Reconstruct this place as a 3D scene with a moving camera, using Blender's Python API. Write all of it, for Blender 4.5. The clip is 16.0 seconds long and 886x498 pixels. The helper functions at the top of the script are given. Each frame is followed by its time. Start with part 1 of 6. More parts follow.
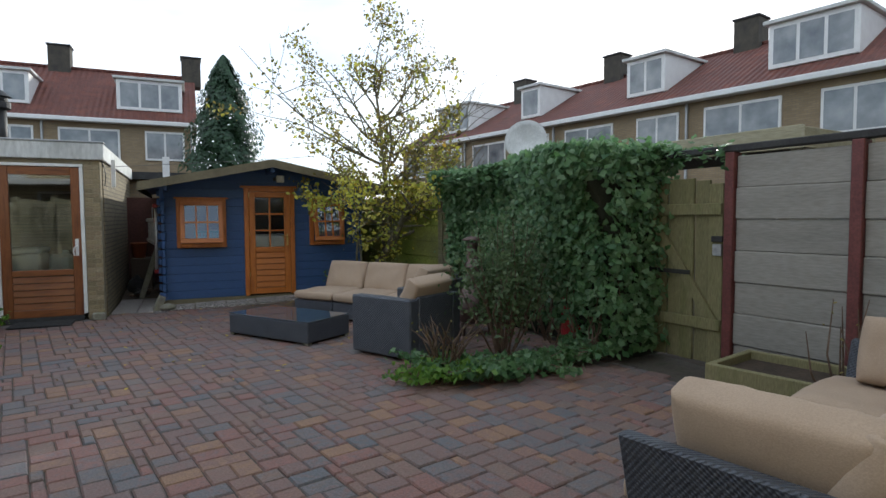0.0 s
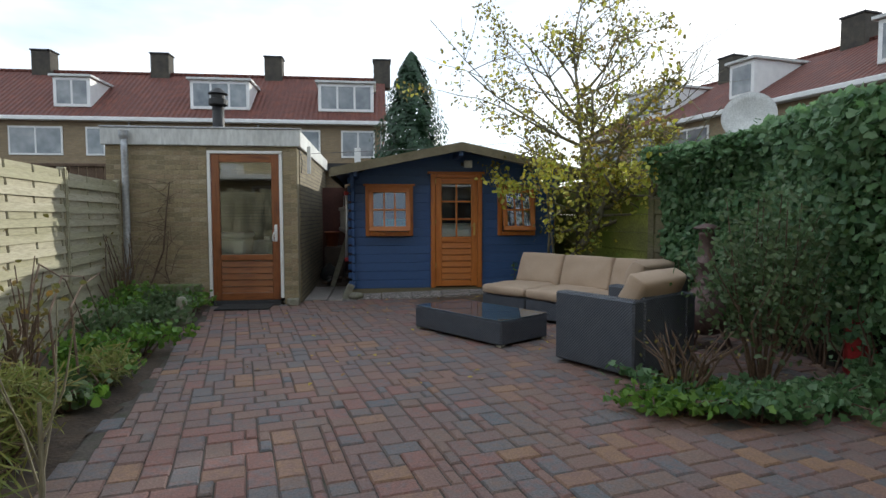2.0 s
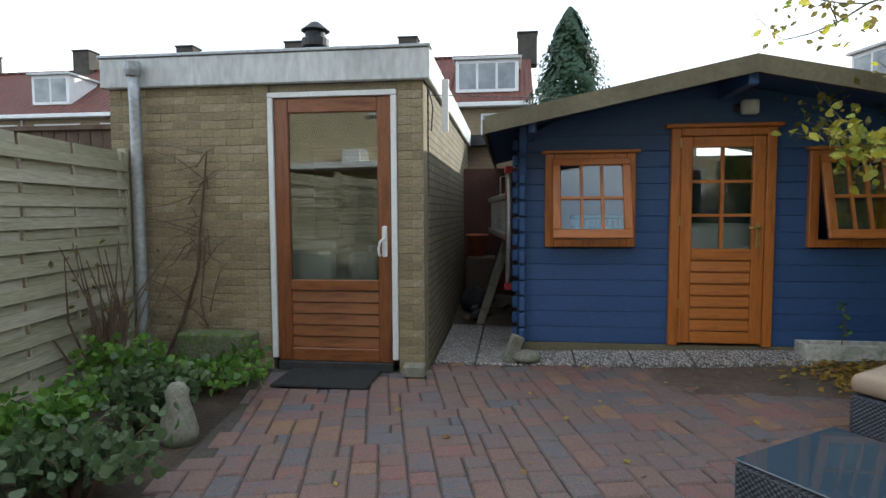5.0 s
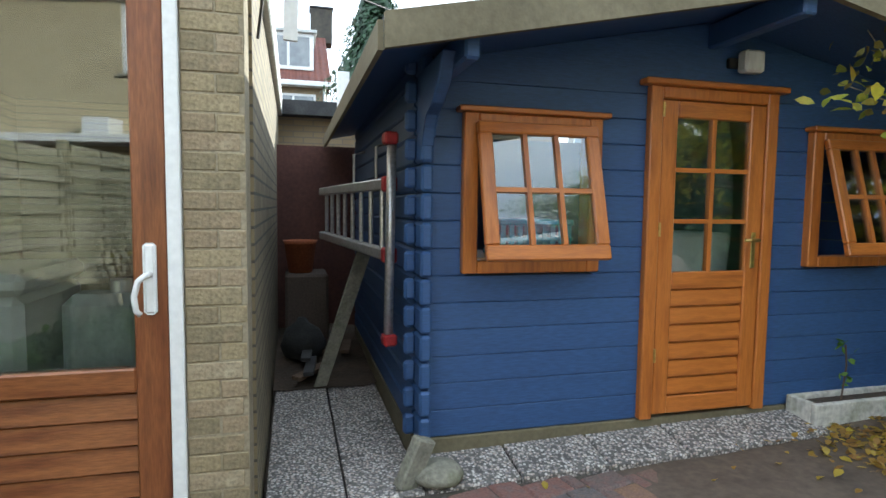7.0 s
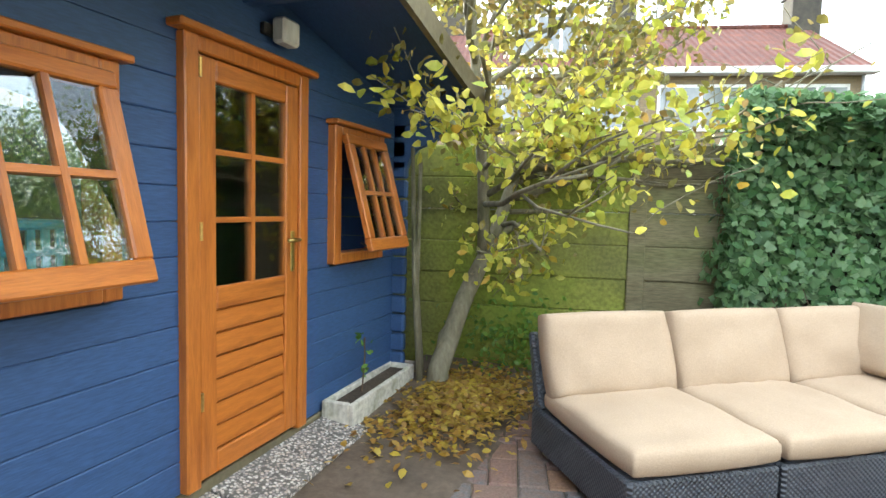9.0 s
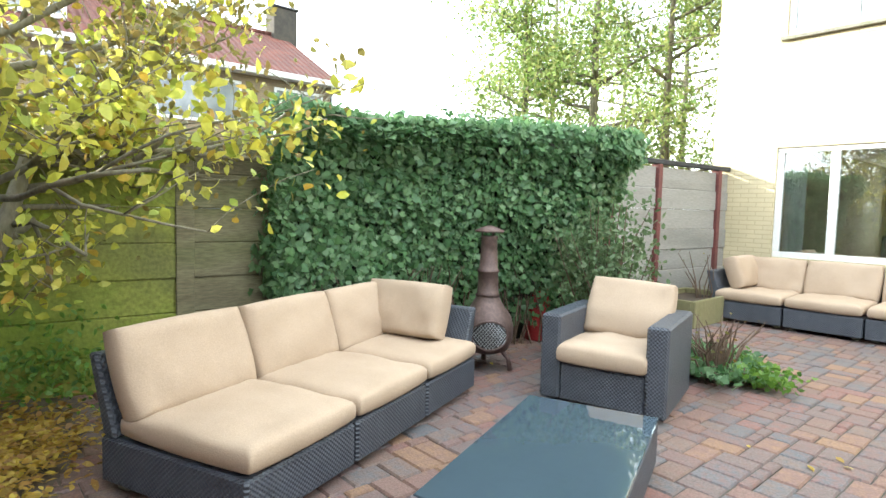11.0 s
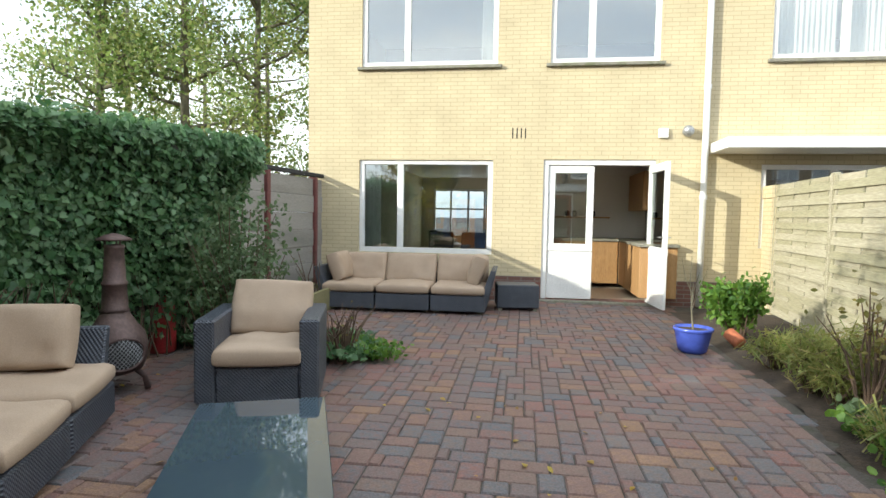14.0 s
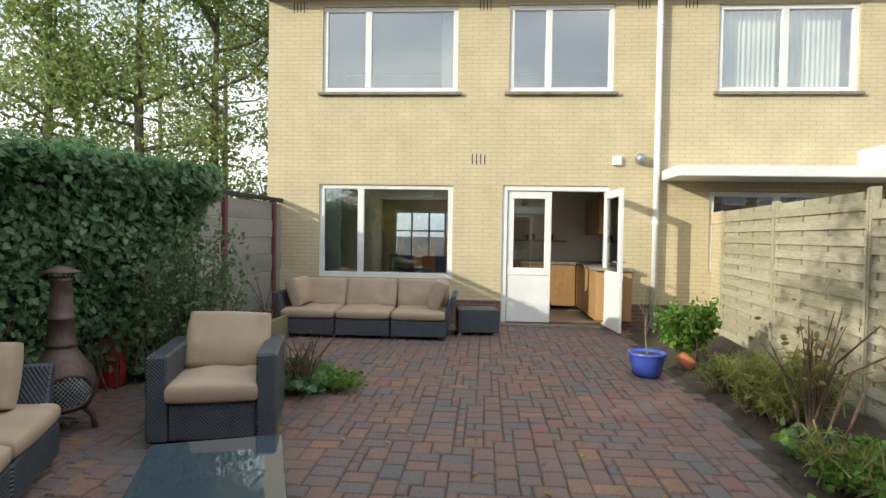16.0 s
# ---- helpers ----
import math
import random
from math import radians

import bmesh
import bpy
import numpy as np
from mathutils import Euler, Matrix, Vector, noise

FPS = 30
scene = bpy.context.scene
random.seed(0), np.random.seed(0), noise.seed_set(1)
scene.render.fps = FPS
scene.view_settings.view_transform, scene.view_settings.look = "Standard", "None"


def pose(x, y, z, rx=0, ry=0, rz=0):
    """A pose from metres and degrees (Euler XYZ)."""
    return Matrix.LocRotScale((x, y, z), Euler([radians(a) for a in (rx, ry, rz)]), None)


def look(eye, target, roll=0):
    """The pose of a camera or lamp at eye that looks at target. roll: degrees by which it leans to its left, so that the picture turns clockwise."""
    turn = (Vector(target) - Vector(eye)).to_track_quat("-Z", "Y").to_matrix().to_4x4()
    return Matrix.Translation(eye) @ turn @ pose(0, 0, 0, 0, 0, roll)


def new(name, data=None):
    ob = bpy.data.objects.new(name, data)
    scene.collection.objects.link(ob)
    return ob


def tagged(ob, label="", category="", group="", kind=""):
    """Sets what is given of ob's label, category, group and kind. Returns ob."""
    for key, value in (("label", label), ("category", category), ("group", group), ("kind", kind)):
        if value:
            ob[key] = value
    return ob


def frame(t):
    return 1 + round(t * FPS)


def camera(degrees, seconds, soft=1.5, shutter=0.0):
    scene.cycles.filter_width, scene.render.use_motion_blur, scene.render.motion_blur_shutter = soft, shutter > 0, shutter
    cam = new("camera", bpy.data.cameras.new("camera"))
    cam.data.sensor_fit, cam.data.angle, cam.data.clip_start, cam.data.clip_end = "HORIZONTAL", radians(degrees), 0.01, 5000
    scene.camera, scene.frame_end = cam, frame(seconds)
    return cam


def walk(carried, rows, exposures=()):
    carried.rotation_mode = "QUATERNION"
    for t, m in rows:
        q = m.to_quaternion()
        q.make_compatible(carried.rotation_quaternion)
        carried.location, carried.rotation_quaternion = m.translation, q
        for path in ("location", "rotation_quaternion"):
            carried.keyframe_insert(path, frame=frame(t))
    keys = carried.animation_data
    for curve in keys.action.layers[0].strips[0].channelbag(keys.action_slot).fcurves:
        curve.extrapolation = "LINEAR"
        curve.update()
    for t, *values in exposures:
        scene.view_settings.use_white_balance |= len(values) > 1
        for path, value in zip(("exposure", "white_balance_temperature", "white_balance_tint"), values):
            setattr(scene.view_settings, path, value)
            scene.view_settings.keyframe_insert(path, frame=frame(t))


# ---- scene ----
cam = camera(75.9, 16.0)
PATH = [
    (0, (1.402, 1.276, 1.341), (2.218, 3.098, 1.23), -0.3),
    (0.5, (1.396, 1.37, 1.332), (2.157, 3.216, 1.22), -0.3),
    (1, (1.398, 1.521, 1.302), (2.055, 3.406, 1.187), -0.2),
    (1.5, (1.391, 1.815, 1.283), (1.895, 3.746, 1.159), -0.3),
    (2, (1.403, 2.246, 1.204), (1.634, 4.229, 1.086), -0.1),
    (2.5, (1.418, 2.742, 1.193), (1.478, 4.738, 1.073), -0.2),
    (3, (1.44, 3.375, 1.153), (1.342, 5.369, 1.044), -0.2),
    (3.5, (1.399, 3.988, 1.142), (1.184, 5.974, 1.031), -0.1),
    (3.7, (1.424, 4.268, 1.121), (1.162, 6.248, 1.018), -0.3),
    (5.8, (0.655, 7.042, 1.216), (0.511, 9.031, 1.07), 0.0),
    (6, (0.626, 7.266, 1.207), (0.532, 9.259, 1.061), 0.2),
    (6.5, (0.543, 7.749, 1.219), (0.681, 9.739, 1.068), 0.5),
    (7, (0.484, 8.184, 1.211), (0.996, 10.112, 1.061), 0.7),
    (7.5, (0.525, 8.49, 1.223), (1.404, 10.279, 1.061), 0.8),
    (8, (0.551, 8.763, 1.224), (1.855, 10.271, 1.063), 1.1),
    (8.5, (0.589, 8.958, 1.203), (2.201, 10.131, 1.052), 1.2),
    (8.6, (0.605, 9.003, 1.206), (2.288, 10.074, 1.056), 1.6),
    (9, (0.604, 9.115, 1.216), (2.48, 9.796, 1.072), 1.4),
    (9.5, (0.636, 9.18, 1.232), (2.616, 9.429, 1.088), 1.1),
    (10, (0.651, 9.223, 1.225), (2.632, 8.981, 1.097), 1.2),
    (10.2, (0.645, 9.233, 1.23), (2.603, 8.847, 1.097), 1.1),
    (12.3, (0.576, 9.953, 1.296), (1.766, 8.35, 1.181), 1.4),
    (12.5, (0.671, 9.968, 1.301), (1.779, 8.306, 1.189), 1.1),
    (13, (0.704, 9.959, 1.282), (1.657, 8.204, 1.174), 0.9),
    (13.5, (0.705, 9.956, 1.307), (1.534, 8.14, 1.19), 1.1),
    (14, (0.754, 9.956, 1.288), (1.473, 8.093, 1.173), 1.0),
    (14.5, (0.704, 9.964, 1.305), (1.375, 8.084, 1.185), 0.9),
    (15, (0.812, 9.965, 1.351), (1.424, 8.065, 1.222), 1.0),
    (15.5, (0.813, 9.969, 1.354), (1.406, 8.062, 1.245), 0.9),
    (16, (0.733, 9.981, 1.376), (1.326, 8.071, 1.33), 1.0),
]
EXPOSURES = [(0, 0.08, 5900, 8), (3.5, 0.15, 6150, 7), (6, 0.95, 5750, 5), (8, 1.83, 6000, 3), (10, 2.23, 6400, 3), (12.5, 1.4, 6250, 5), (14, 0.85, 6250, 6), (16, 0.38, 6500, 7)]
walk(cam, [(t, look(eye, target, roll)) for t, eye, target, roll in PATH], EXPOSURES)

# ---- world, sun, exposure ----
SUN_AZ, SUN_EL = radians(44), radians(18)
world = bpy.data.worlds.new("sky")
scene.world = world
world.use_nodes = True
wn, wl = world.node_tree.nodes, world.node_tree.links
wn.clear()
w_out, w_bg = wn.new("ShaderNodeOutputWorld"), wn.new("ShaderNodeBackground")
w_sky, w_noise, w_mix = wn.new("ShaderNodeTexSky"), wn.new("ShaderNodeTexNoise"), wn.new("ShaderNodeMixRGB")
w_ramp, w_co, w_map = wn.new("ShaderNodeValToRGB"), wn.new("ShaderNodeTexCoord"), wn.new("ShaderNodeMapping")
w_sky.sky_type, w_sky.sun_disc = "NISHITA", False
w_sky.sun_elevation, w_sky.sun_rotation = SUN_EL, SUN_AZ
w_map.inputs["Scale"].default_value = (1.0, 1.0, 3.0)
w_noise.inputs["Scale"].default_value, w_noise.inputs["Detail"].default_value = 1.8, 6.0
w_ramp.color_ramp.elements[0].position, w_ramp.color_ramp.elements[1].position = 0.30, 0.62
w_ramp.color_ramp.elements[0].color, w_ramp.color_ramp.elements[1].color = (0.55, 0.55, 0.55, 1), (0.95, 0.95, 0.95, 1)
w_cloud = wn.new("ShaderNodeValToRGB")
w_cloud.color_ramp.elements[0].position, w_cloud.color_ramp.elements[1].position = 0.36, 0.60
w_cloud.color_ramp.elements[0].color, w_cloud.color_ramp.elements[1].color = (0.60, 0.68, 0.80, 1), (0.97, 0.985, 1.0, 1)
w_gain = wn.new("ShaderNodeVectorMath")
w_gain.operation = "SCALE"
w_gain.inputs["Scale"].default_value = 9.2
wl.new(w_noise.outputs["Fac"], w_cloud.inputs["Fac"])
wl.new(w_cloud.outputs["Color"], w_gain.inputs[0])
wl.new(w_gain.outputs["Vector"], w_mix.inputs["Color2"])
w_bg.inputs["Strength"].default_value = 0.15
wl.new(w_co.outputs["Generated"], w_map.inputs["Vector"])
wl.new(w_map.outputs["Vector"], w_noise.inputs["Vector"])
wl.new(w_noise.outputs["Fac"], w_ramp.inputs["Fac"])
wl.new(w_ramp.outputs["Color"], w_mix.inputs["Fac"])
wl.new(w_sky.outputs["Color"], w_mix.inputs["Color1"])
wl.new(w_mix.outputs["Color"], w_bg.inputs["Color"])
wl.new(w_bg.outputs["Background"], w_out.inputs["Surface"])
pane_light = new("street_daylight", bpy.data.lights.new("street_daylight", "AREA"))
pane_light.data.shape, pane_light.data.size, pane_light.data.size_y = "RECTANGLE", 1.6, 1.4
pane_light.data.energy, pane_light.data.color = 10, (0.95, 0.98, 1.0)
pane_light.matrix_world = pose(2.37, 1.223, 0, 0, 0, 13) @ pose(2.42, -9.12, 1.42, 90, 0, 0)
sun = new("sun", bpy.data.lights.new("sun", "SUN"))
sun.data.energy, sun.data.angle, sun.data.color = 3.6, radians(0.6), (1.0, 0.93, 0.80)
sun.matrix_world = look((math.sin(SUN_AZ) * 30, math.cos(SUN_AZ) * 30, math.tan(SUN_EL) * 30), (0, 0, 0))


# ---- materials ----
def material(name, colours, rough=0.7, scale=6.0, bump=0.15, fine=60.0, metal=0.0, stretch=(1, 1, 1), pieces=0.0, spec=0.5, stain=0.25):
    """A surface of two or more colours mixed by noise at two scales, with fine relief. pieces: how much alike pieces differ."""
    m = bpy.data.materials.new(name)
    m.use_nodes = True
    n, l = m.node_tree.nodes, m.node_tree.links
    b = n["Principled BSDF"]
    co, mp, n1, n2, ramp = n.new("ShaderNodeTexCoord"), n.new("ShaderNodeMapping"), n.new("ShaderNodeTexNoise"), n.new("ShaderNodeTexNoise"), n.new("ShaderNodeValToRGB")
    mp.inputs["Scale"].default_value = stretch
    l.new(co.outputs["Object"], mp.inputs["Vector"])
    for t, s in ((n1, scale), (n2, fine)):
        t.inputs["Scale"].default_value, t.inputs["Detail"].default_value = s, 5.0
        l.new(mp.outputs["Vector"], t.inputs["Vector"])
    while len(ramp.color_ramp.elements) < len(colours):
        ramp.color_ramp.elements.new(0.5)
    for i, (e, c) in enumerate(zip(ramp.color_ramp.elements, colours)):
        e.position, e.color = 0.28 + 0.44 * i / max(1, len(colours) - 1), (*c, 1)
    if pieces:
        oi, ge, add, wrap, mixf = n.new("ShaderNodeObjectInfo"), n.new("ShaderNodeNewGeometry"), n.new("ShaderNodeMath"), n.new("ShaderNodeMath"), n.new("ShaderNodeMix")
        wrap.operation = "FRACT"
        l.new(oi.outputs["Random"], add.inputs[0])
        l.new(ge.outputs["Random Per Island"], add.inputs[1])
        l.new(add.outputs[0], wrap.inputs[0])
        mixf.inputs[0].default_value = pieces
        l.new(n1.outputs["Fac"], mixf.inputs[2])
        l.new(wrap.outputs[0], mixf.inputs[3])
        l.new(mixf.outputs[0], ramp.inputs["Fac"])
        for i, e in enumerate(ramp.color_ramp.elements):
            e.position = 0.12 + 0.76 * i / max(1, len(colours) - 1)
    else:
        l.new(n1.outputs["Fac"], ramp.inputs["Fac"])
    mul, r2 = n.new("ShaderNodeMixRGB"), n.new("ShaderNodeMapRange")
    mul.blend_type = "MULTIPLY"
    mul.inputs["Fac"].default_value = stain * 2
    r2.inputs["From Min"].default_value, r2.inputs["From Max"].default_value = 0.3, 0.7
    r2.inputs["To Min"].default_value, r2.inputs["To Max"].default_value = 0.45, 1.25
    l.new(n2.outputs["Fac"], r2.inputs["Value"])
    l.new(ramp.outputs["Color"], mul.inputs["Color1"])
    l.new(r2.outputs["Result"], mul.inputs["Color2"])
    l.new(mul.outputs["Color"], b.inputs["Base Color"])
    b.inputs["Roughness"].default_value, b.inputs["Metallic"].default_value = rough, metal
    b.inputs["Specular IOR Level"].default_value = spec
    if bump:
        bp = n.new("ShaderNodeBump")
        bp.inputs["Strength"].default_value, bp.inputs["Distance"].default_value = bump, 0.01
        l.new(n2.outputs["Fac"], bp.inputs["Height"])
        l.new(bp.outputs["Normal"], b.inputs["Normal"])
    return m


def brick_material(name, c1, c2, mortar, width=0.21, row=0.0625, side=False, bump=0.35):
    """Coursed brickwork on upright walls: courses along z, stones along x (or y for a side wall)."""
    m = bpy.data.materials.new(name)
    m.use_nodes = True
    n, l = m.node_tree.nodes, m.node_tree.links
    b = n["Principled BSDF"]
    co, sp, cb, br, ns, mul, bp = (n.new(k) for k in ("ShaderNodeTexCoord", "ShaderNodeSeparateXYZ", "ShaderNodeCombineXYZ", "ShaderNodeTexBrick", "ShaderNodeTexNoise", "ShaderNodeMixRGB", "ShaderNodeBump"))
    l.new(co.outputs["Object"], sp.inputs[0])
    l.new(sp.outputs["Y" if side else "X"], cb.inputs["X"])
    l.new(sp.outputs["Z"], cb.inputs["Y"])
    l.new(cb.outputs[0], br.inputs["Vector"])
    br.inputs["Color1"].default_value, br.inputs["Color2"].default_value, br.inputs["Mortar"].default_value = (*c1, 1), (*c2, 1), (*mortar, 1)
    br.inputs["Scale"].default_value, br.inputs["Mortar Size"].default_value = 1.0, 0.006
    br.inputs["Brick Width"].default_value, br.inputs["Row Height"].default_value = width, row
    ns.inputs["Scale"].default_value, ns.inputs["Detail"].default_value = 2.2, 8.0
    l.new(co.outputs["Object"], ns.inputs["Vector"])
    mul.blend_type = "MULTIPLY"
    mul.inputs["Fac"].default_value = 0.35
    l.new(br.outputs["Color"], mul.inputs["Color1"])
    l.new(ns.outputs["Fac"], mul.inputs["Color2"])
    l.new(mul.outputs["Color"], b.inputs["Base Color"])
    b.inputs["Roughness"].default_value = 0.85
    bp.inputs["Strength"].default_value, bp.inputs["Distance"].default_value, bp.invert = bump, 0.008, True
    l.new(br.outputs["Fac"], bp.inputs["Height"])
    l.new(bp.outputs["Normal"], b.inputs["Normal"])
    return m


def tile_material(name, c1, c2):
    """Clay roof tiles: rows and rolls as relief, each row a little different."""
    m = material(name, [c1, c2, c1], 0.75, 1.2, 0.1, 14.0, stain=0.3)
    n, l = m.node_tree.nodes, m.node_tree.links
    co, w1, w2, add, bp = n.new("ShaderNodeTexCoord"), n.new("ShaderNodeTexWave"), n.new("ShaderNodeTexWave"), n.new("ShaderNodeMath"), n.new("ShaderNodeBump")
    w1.bands_direction, w2.bands_direction, w2.wave_profile = "X", "Z", "SAW"
    w1.inputs["Scale"].default_value, w2.inputs["Scale"].default_value = 1.35, 1.7
    for w in (w1, w2):
        l.new(co.outputs["Object"], w.inputs["Vector"])
    l.new(w1.outputs["Fac"], add.inputs[0])
    l.new(w2.outputs["Fac"], add.inputs[1])
    l.new(add.outputs[0], bp.inputs["Height"])
    bp.inputs["Strength"].default_value, bp.inputs["Distance"].default_value = 0.9, 0.06
    l.new(bp.outputs["Normal"], n["Principled BSDF"].inputs["Normal"])
    return m


def weave_material(name, c1, c2, size=0.012):
    """Woven plastic rattan: two crossing bands."""
    m = material(name, [c1, c2], 0.45, 9.0, 0.0, 90.0, stain=0.15)
    n, l = m.node_tree.nodes, m.node_tree.links
    co, sp, bp, ch = n.new("ShaderNodeTexCoord"), n.new("ShaderNodeSeparateXYZ"), n.new("ShaderNodeBump"), n.new("ShaderNodeMath")
    l.new(co.outputs["Object"], sp.inputs[0])
    ch.operation = "MULTIPLY"
    flat = n.new("ShaderNodeMath")
    l.new(sp.outputs["X"], flat.inputs[0])
    l.new(sp.outputs["Y"], flat.inputs[1])
    waves = []
    for src in (flat.outputs[0], sp.outputs["Z"]):
        s, k = n.new("ShaderNodeMath"), n.new("ShaderNodeMath")
        s.operation, k.operation = "MULTIPLY", "SINE"
        s.inputs[1].default_value = math.pi / size
        l.new(src, s.inputs[0])
        l.new(s.outputs[0], k.inputs[0])
        waves.append(k.outputs[0])
    l.new(waves[0], ch.inputs[0])
    l.new(waves[1], ch.inputs[1])
    l.new(ch.outputs[0], bp.inputs["Height"])
    bp.inputs["Strength"].default_value, bp.inputs["Distance"].default_value = 0.7, 0.0045
    l.new(bp.outputs["Normal"], n["Principled BSDF"].inputs["Normal"])
    return m


def pebble_material(name, size=0.014):
    """Washed pebble concrete: rounded stones of mixed pale colours in grey cement."""
    m = material(name, [(0.10, 0.095, 0.09), (0.17, 0.16, 0.15)], 0.85, 3.0, 0.0, 30.0)
    n, l = m.node_tree.nodes, m.node_tree.links
    b = n["Principled BSDF"]
    co, vo, sp, ramp, edge, mx, bp = (n.new(k) for k in ("ShaderNodeTexCoord", "ShaderNodeTexVoronoi", "ShaderNodeSeparateColor", "ShaderNodeValToRGB", "ShaderNodeMapRange", "ShaderNodeMixRGB", "ShaderNodeBump"))
    vo.inputs["Scale"].default_value = 1 / size
    l.new(co.outputs["Object"], vo.inputs["Vector"])
    l.new(vo.outputs["Color"], sp.inputs[0])
    l.new(sp.outputs[0], ramp.inputs["Fac"])
    ramp.color_ramp.interpolation = "CONSTANT"
    tones = ((0.32, 0.29, 0.27), (0.52, 0.48, 0.45), (0.42, 0.35, 0.31), (0.62, 0.59, 0.56), (0.26, 0.24, 0.24), (0.54, 0.47, 0.42))
    while len(ramp.color_ramp.elements) < len(tones):
        ramp.color_ramp.elements.new(0.5)
    for i, (e, c) in enumerate(zip(ramp.color_ramp.elements, tones)):
        e.position, e.color = i / len(tones), (*c, 1)
    edge.inputs["From Min"].default_value, edge.inputs["From Max"].default_value = 0.38, 0.60
    l.new(vo.outputs["Distance"], edge.inputs["Value"])
    src = b.inputs["Base Color"].links[0].from_socket
    l.new(edge.outputs["Result"], mx.inputs["Fac"])
    l.new(ramp.outputs["Color"], mx.inputs["Color1"])
    l.new(src, mx.inputs["Color2"])
    l.new(mx.outputs["Color"], b.inputs["Base Color"])
    bp.inputs["Strength"].default_value, bp.inputs["Distance"].default_value, bp.invert = 0.8, 0.006, True
    l.new(vo.outputs["Distance"], bp.inputs["Height"])
    l.new(bp.outputs["Normal"], b.inputs["Normal"])
    return m


def glass_material(name, tint=(0.9, 0.95, 0.95), mirror=0.2):
    m = bpy.data.materials.new(name)
    m.use_nodes = True
    n, l = m.node_tree.nodes, m.node_tree.links
    n.remove(n["Principled BSDF"])
    tr, gl, mx, fr = n.new("ShaderNodeBsdfTransparent"), n.new("ShaderNodeBsdfGlossy"), n.new("ShaderNodeMixShader"), n.new("ShaderNodeFresnel")
    tr.inputs["Color"].default_value, gl.inputs["Roughness"].default_value = (*tint, 1), 0.01
    fr.inputs["IOR"].default_value = 1.5
    add = n.new("ShaderNodeMath")
    add.inputs[1].default_value = mirror
    l.new(fr.outputs[0], add.inputs[0])
    l.new(add.outputs[0], mx.inputs[0])
    l.new(tr.outputs[0], mx.inputs[1])
    l.new(gl.outputs[0], mx.inputs[2])
    l.new(mx.outputs[0], n["Material Output"].inputs["Surface"])
    return m


def leaf_material(name, colours):
    m = material(name, colours, 0.45, 3.0, 0.0, 30.0, pieces=0.75, stain=0.15)
    n, l = m.node_tree.nodes, m.node_tree.links
    b, tl, mx = n["Principled BSDF"], n.new("ShaderNodeBsdfTranslucent"), n.new("ShaderNodeMixShader")
    src = b.inputs["Base Color"].links[0].from_socket
    l.new(src, tl.inputs["Color"])
    mx.inputs[0].default_value = 0.42
    l.new(b.outputs[0], mx.inputs[1])
    l.new(tl.outputs[0], mx.inputs[2])
    l.new(mx.outputs[0], n["Material Output"].inputs["Surface"])
    return m


M_PAVER = material("paver", [(0.115, 0.12, 0.13), (0.185, 0.115, 0.10), (0.155, 0.12, 0.11), (0.22, 0.11, 0.09), (0.13, 0.125, 0.13), (0.185, 0.125, 0.10), (0.20, 0.12, 0.10), (0.25, 0.15, 0.09)], 0.75, 20.0, 0.35, 90.0, pieces=0.74, stain=0.3)
M_JOINT = material("joint_sand", [(0.055, 0.047, 0.04), (0.085, 0.073, 0.06), (0.055, 0.06, 0.036)], 0.95, 9.0, 0.4)
M_SOIL = material("soil", [(0.035, 0.025, 0.018), (0.085, 0.06, 0.04)], 0.95, 5.0, 0.8, 40.0)
M_MUD = material("damp_trodden_soil", [(0.075, 0.055, 0.04), (0.12, 0.09, 0.068), (0.06, 0.046, 0.036)], 0.7, 4.0, 0.3, 30.0)
M_GRAVEL = pebble_material("pebble_concrete")
M_GBRICK = material("garage_brick", [(0.26, 0.205, 0.115), (0.33, 0.265, 0.155), (0.22, 0.18, 0.105), (0.29, 0.22, 0.135), (0.38, 0.32, 0.21)], 0.85, 12.0, 0.5, 70.0, pieces=0.6, stain=0.3)
M_MORTAR = material("mortar", [(0.25, 0.21, 0.14), (0.33, 0.28, 0.19)], 0.95, 8.0, 0.4)
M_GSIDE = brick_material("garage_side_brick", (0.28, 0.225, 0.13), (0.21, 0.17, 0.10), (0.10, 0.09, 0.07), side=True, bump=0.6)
M_FACADE = brick_material("yellow_painted_brick", (0.68, 0.58, 0.375), (0.64, 0.545, 0.35), (0.53, 0.445, 0.275), bump=0.55)
M_PLINTH = brick_material("red_plinth_brick", (0.22, 0.10, 0.075), (0.16, 0.085, 0.07), (0.25, 0.22, 0.19), bump=0.5)
M_ROWBRICK = brick_material("ochre_brick", (0.36, 0.27, 0.16), (0.30, 0.22, 0.125), (0.24, 0.20, 0.15), bump=0.2)
M_TILE = tile_material("clay_roof_tile", (0.20, 0.066, 0.042), (0.135, 0.05, 0.038))
M_WHITE = material("white_paint", [(0.70, 0.70, 0.68), (0.80, 0.80, 0.78)], 0.4, 3.0, 0.05, 40.0, stain=0.08)
M_FASCIA = material("weathered_white_board", [(0.50, 0.51, 0.49), (0.66, 0.67, 0.65)], 0.6, 2.0, 0.1, 30.0, stain=0.2, stretch=(1, 1, 0.3))
M_ORANGE = material("orange_stained_wood", [(0.36, 0.105, 0.018), (0.50, 0.165, 0.03), (0.30, 0.085, 0.016)], 0.35, 5.0, 0.12, 45.0, stretch=(5, 5, 0.5), stain=0.15)
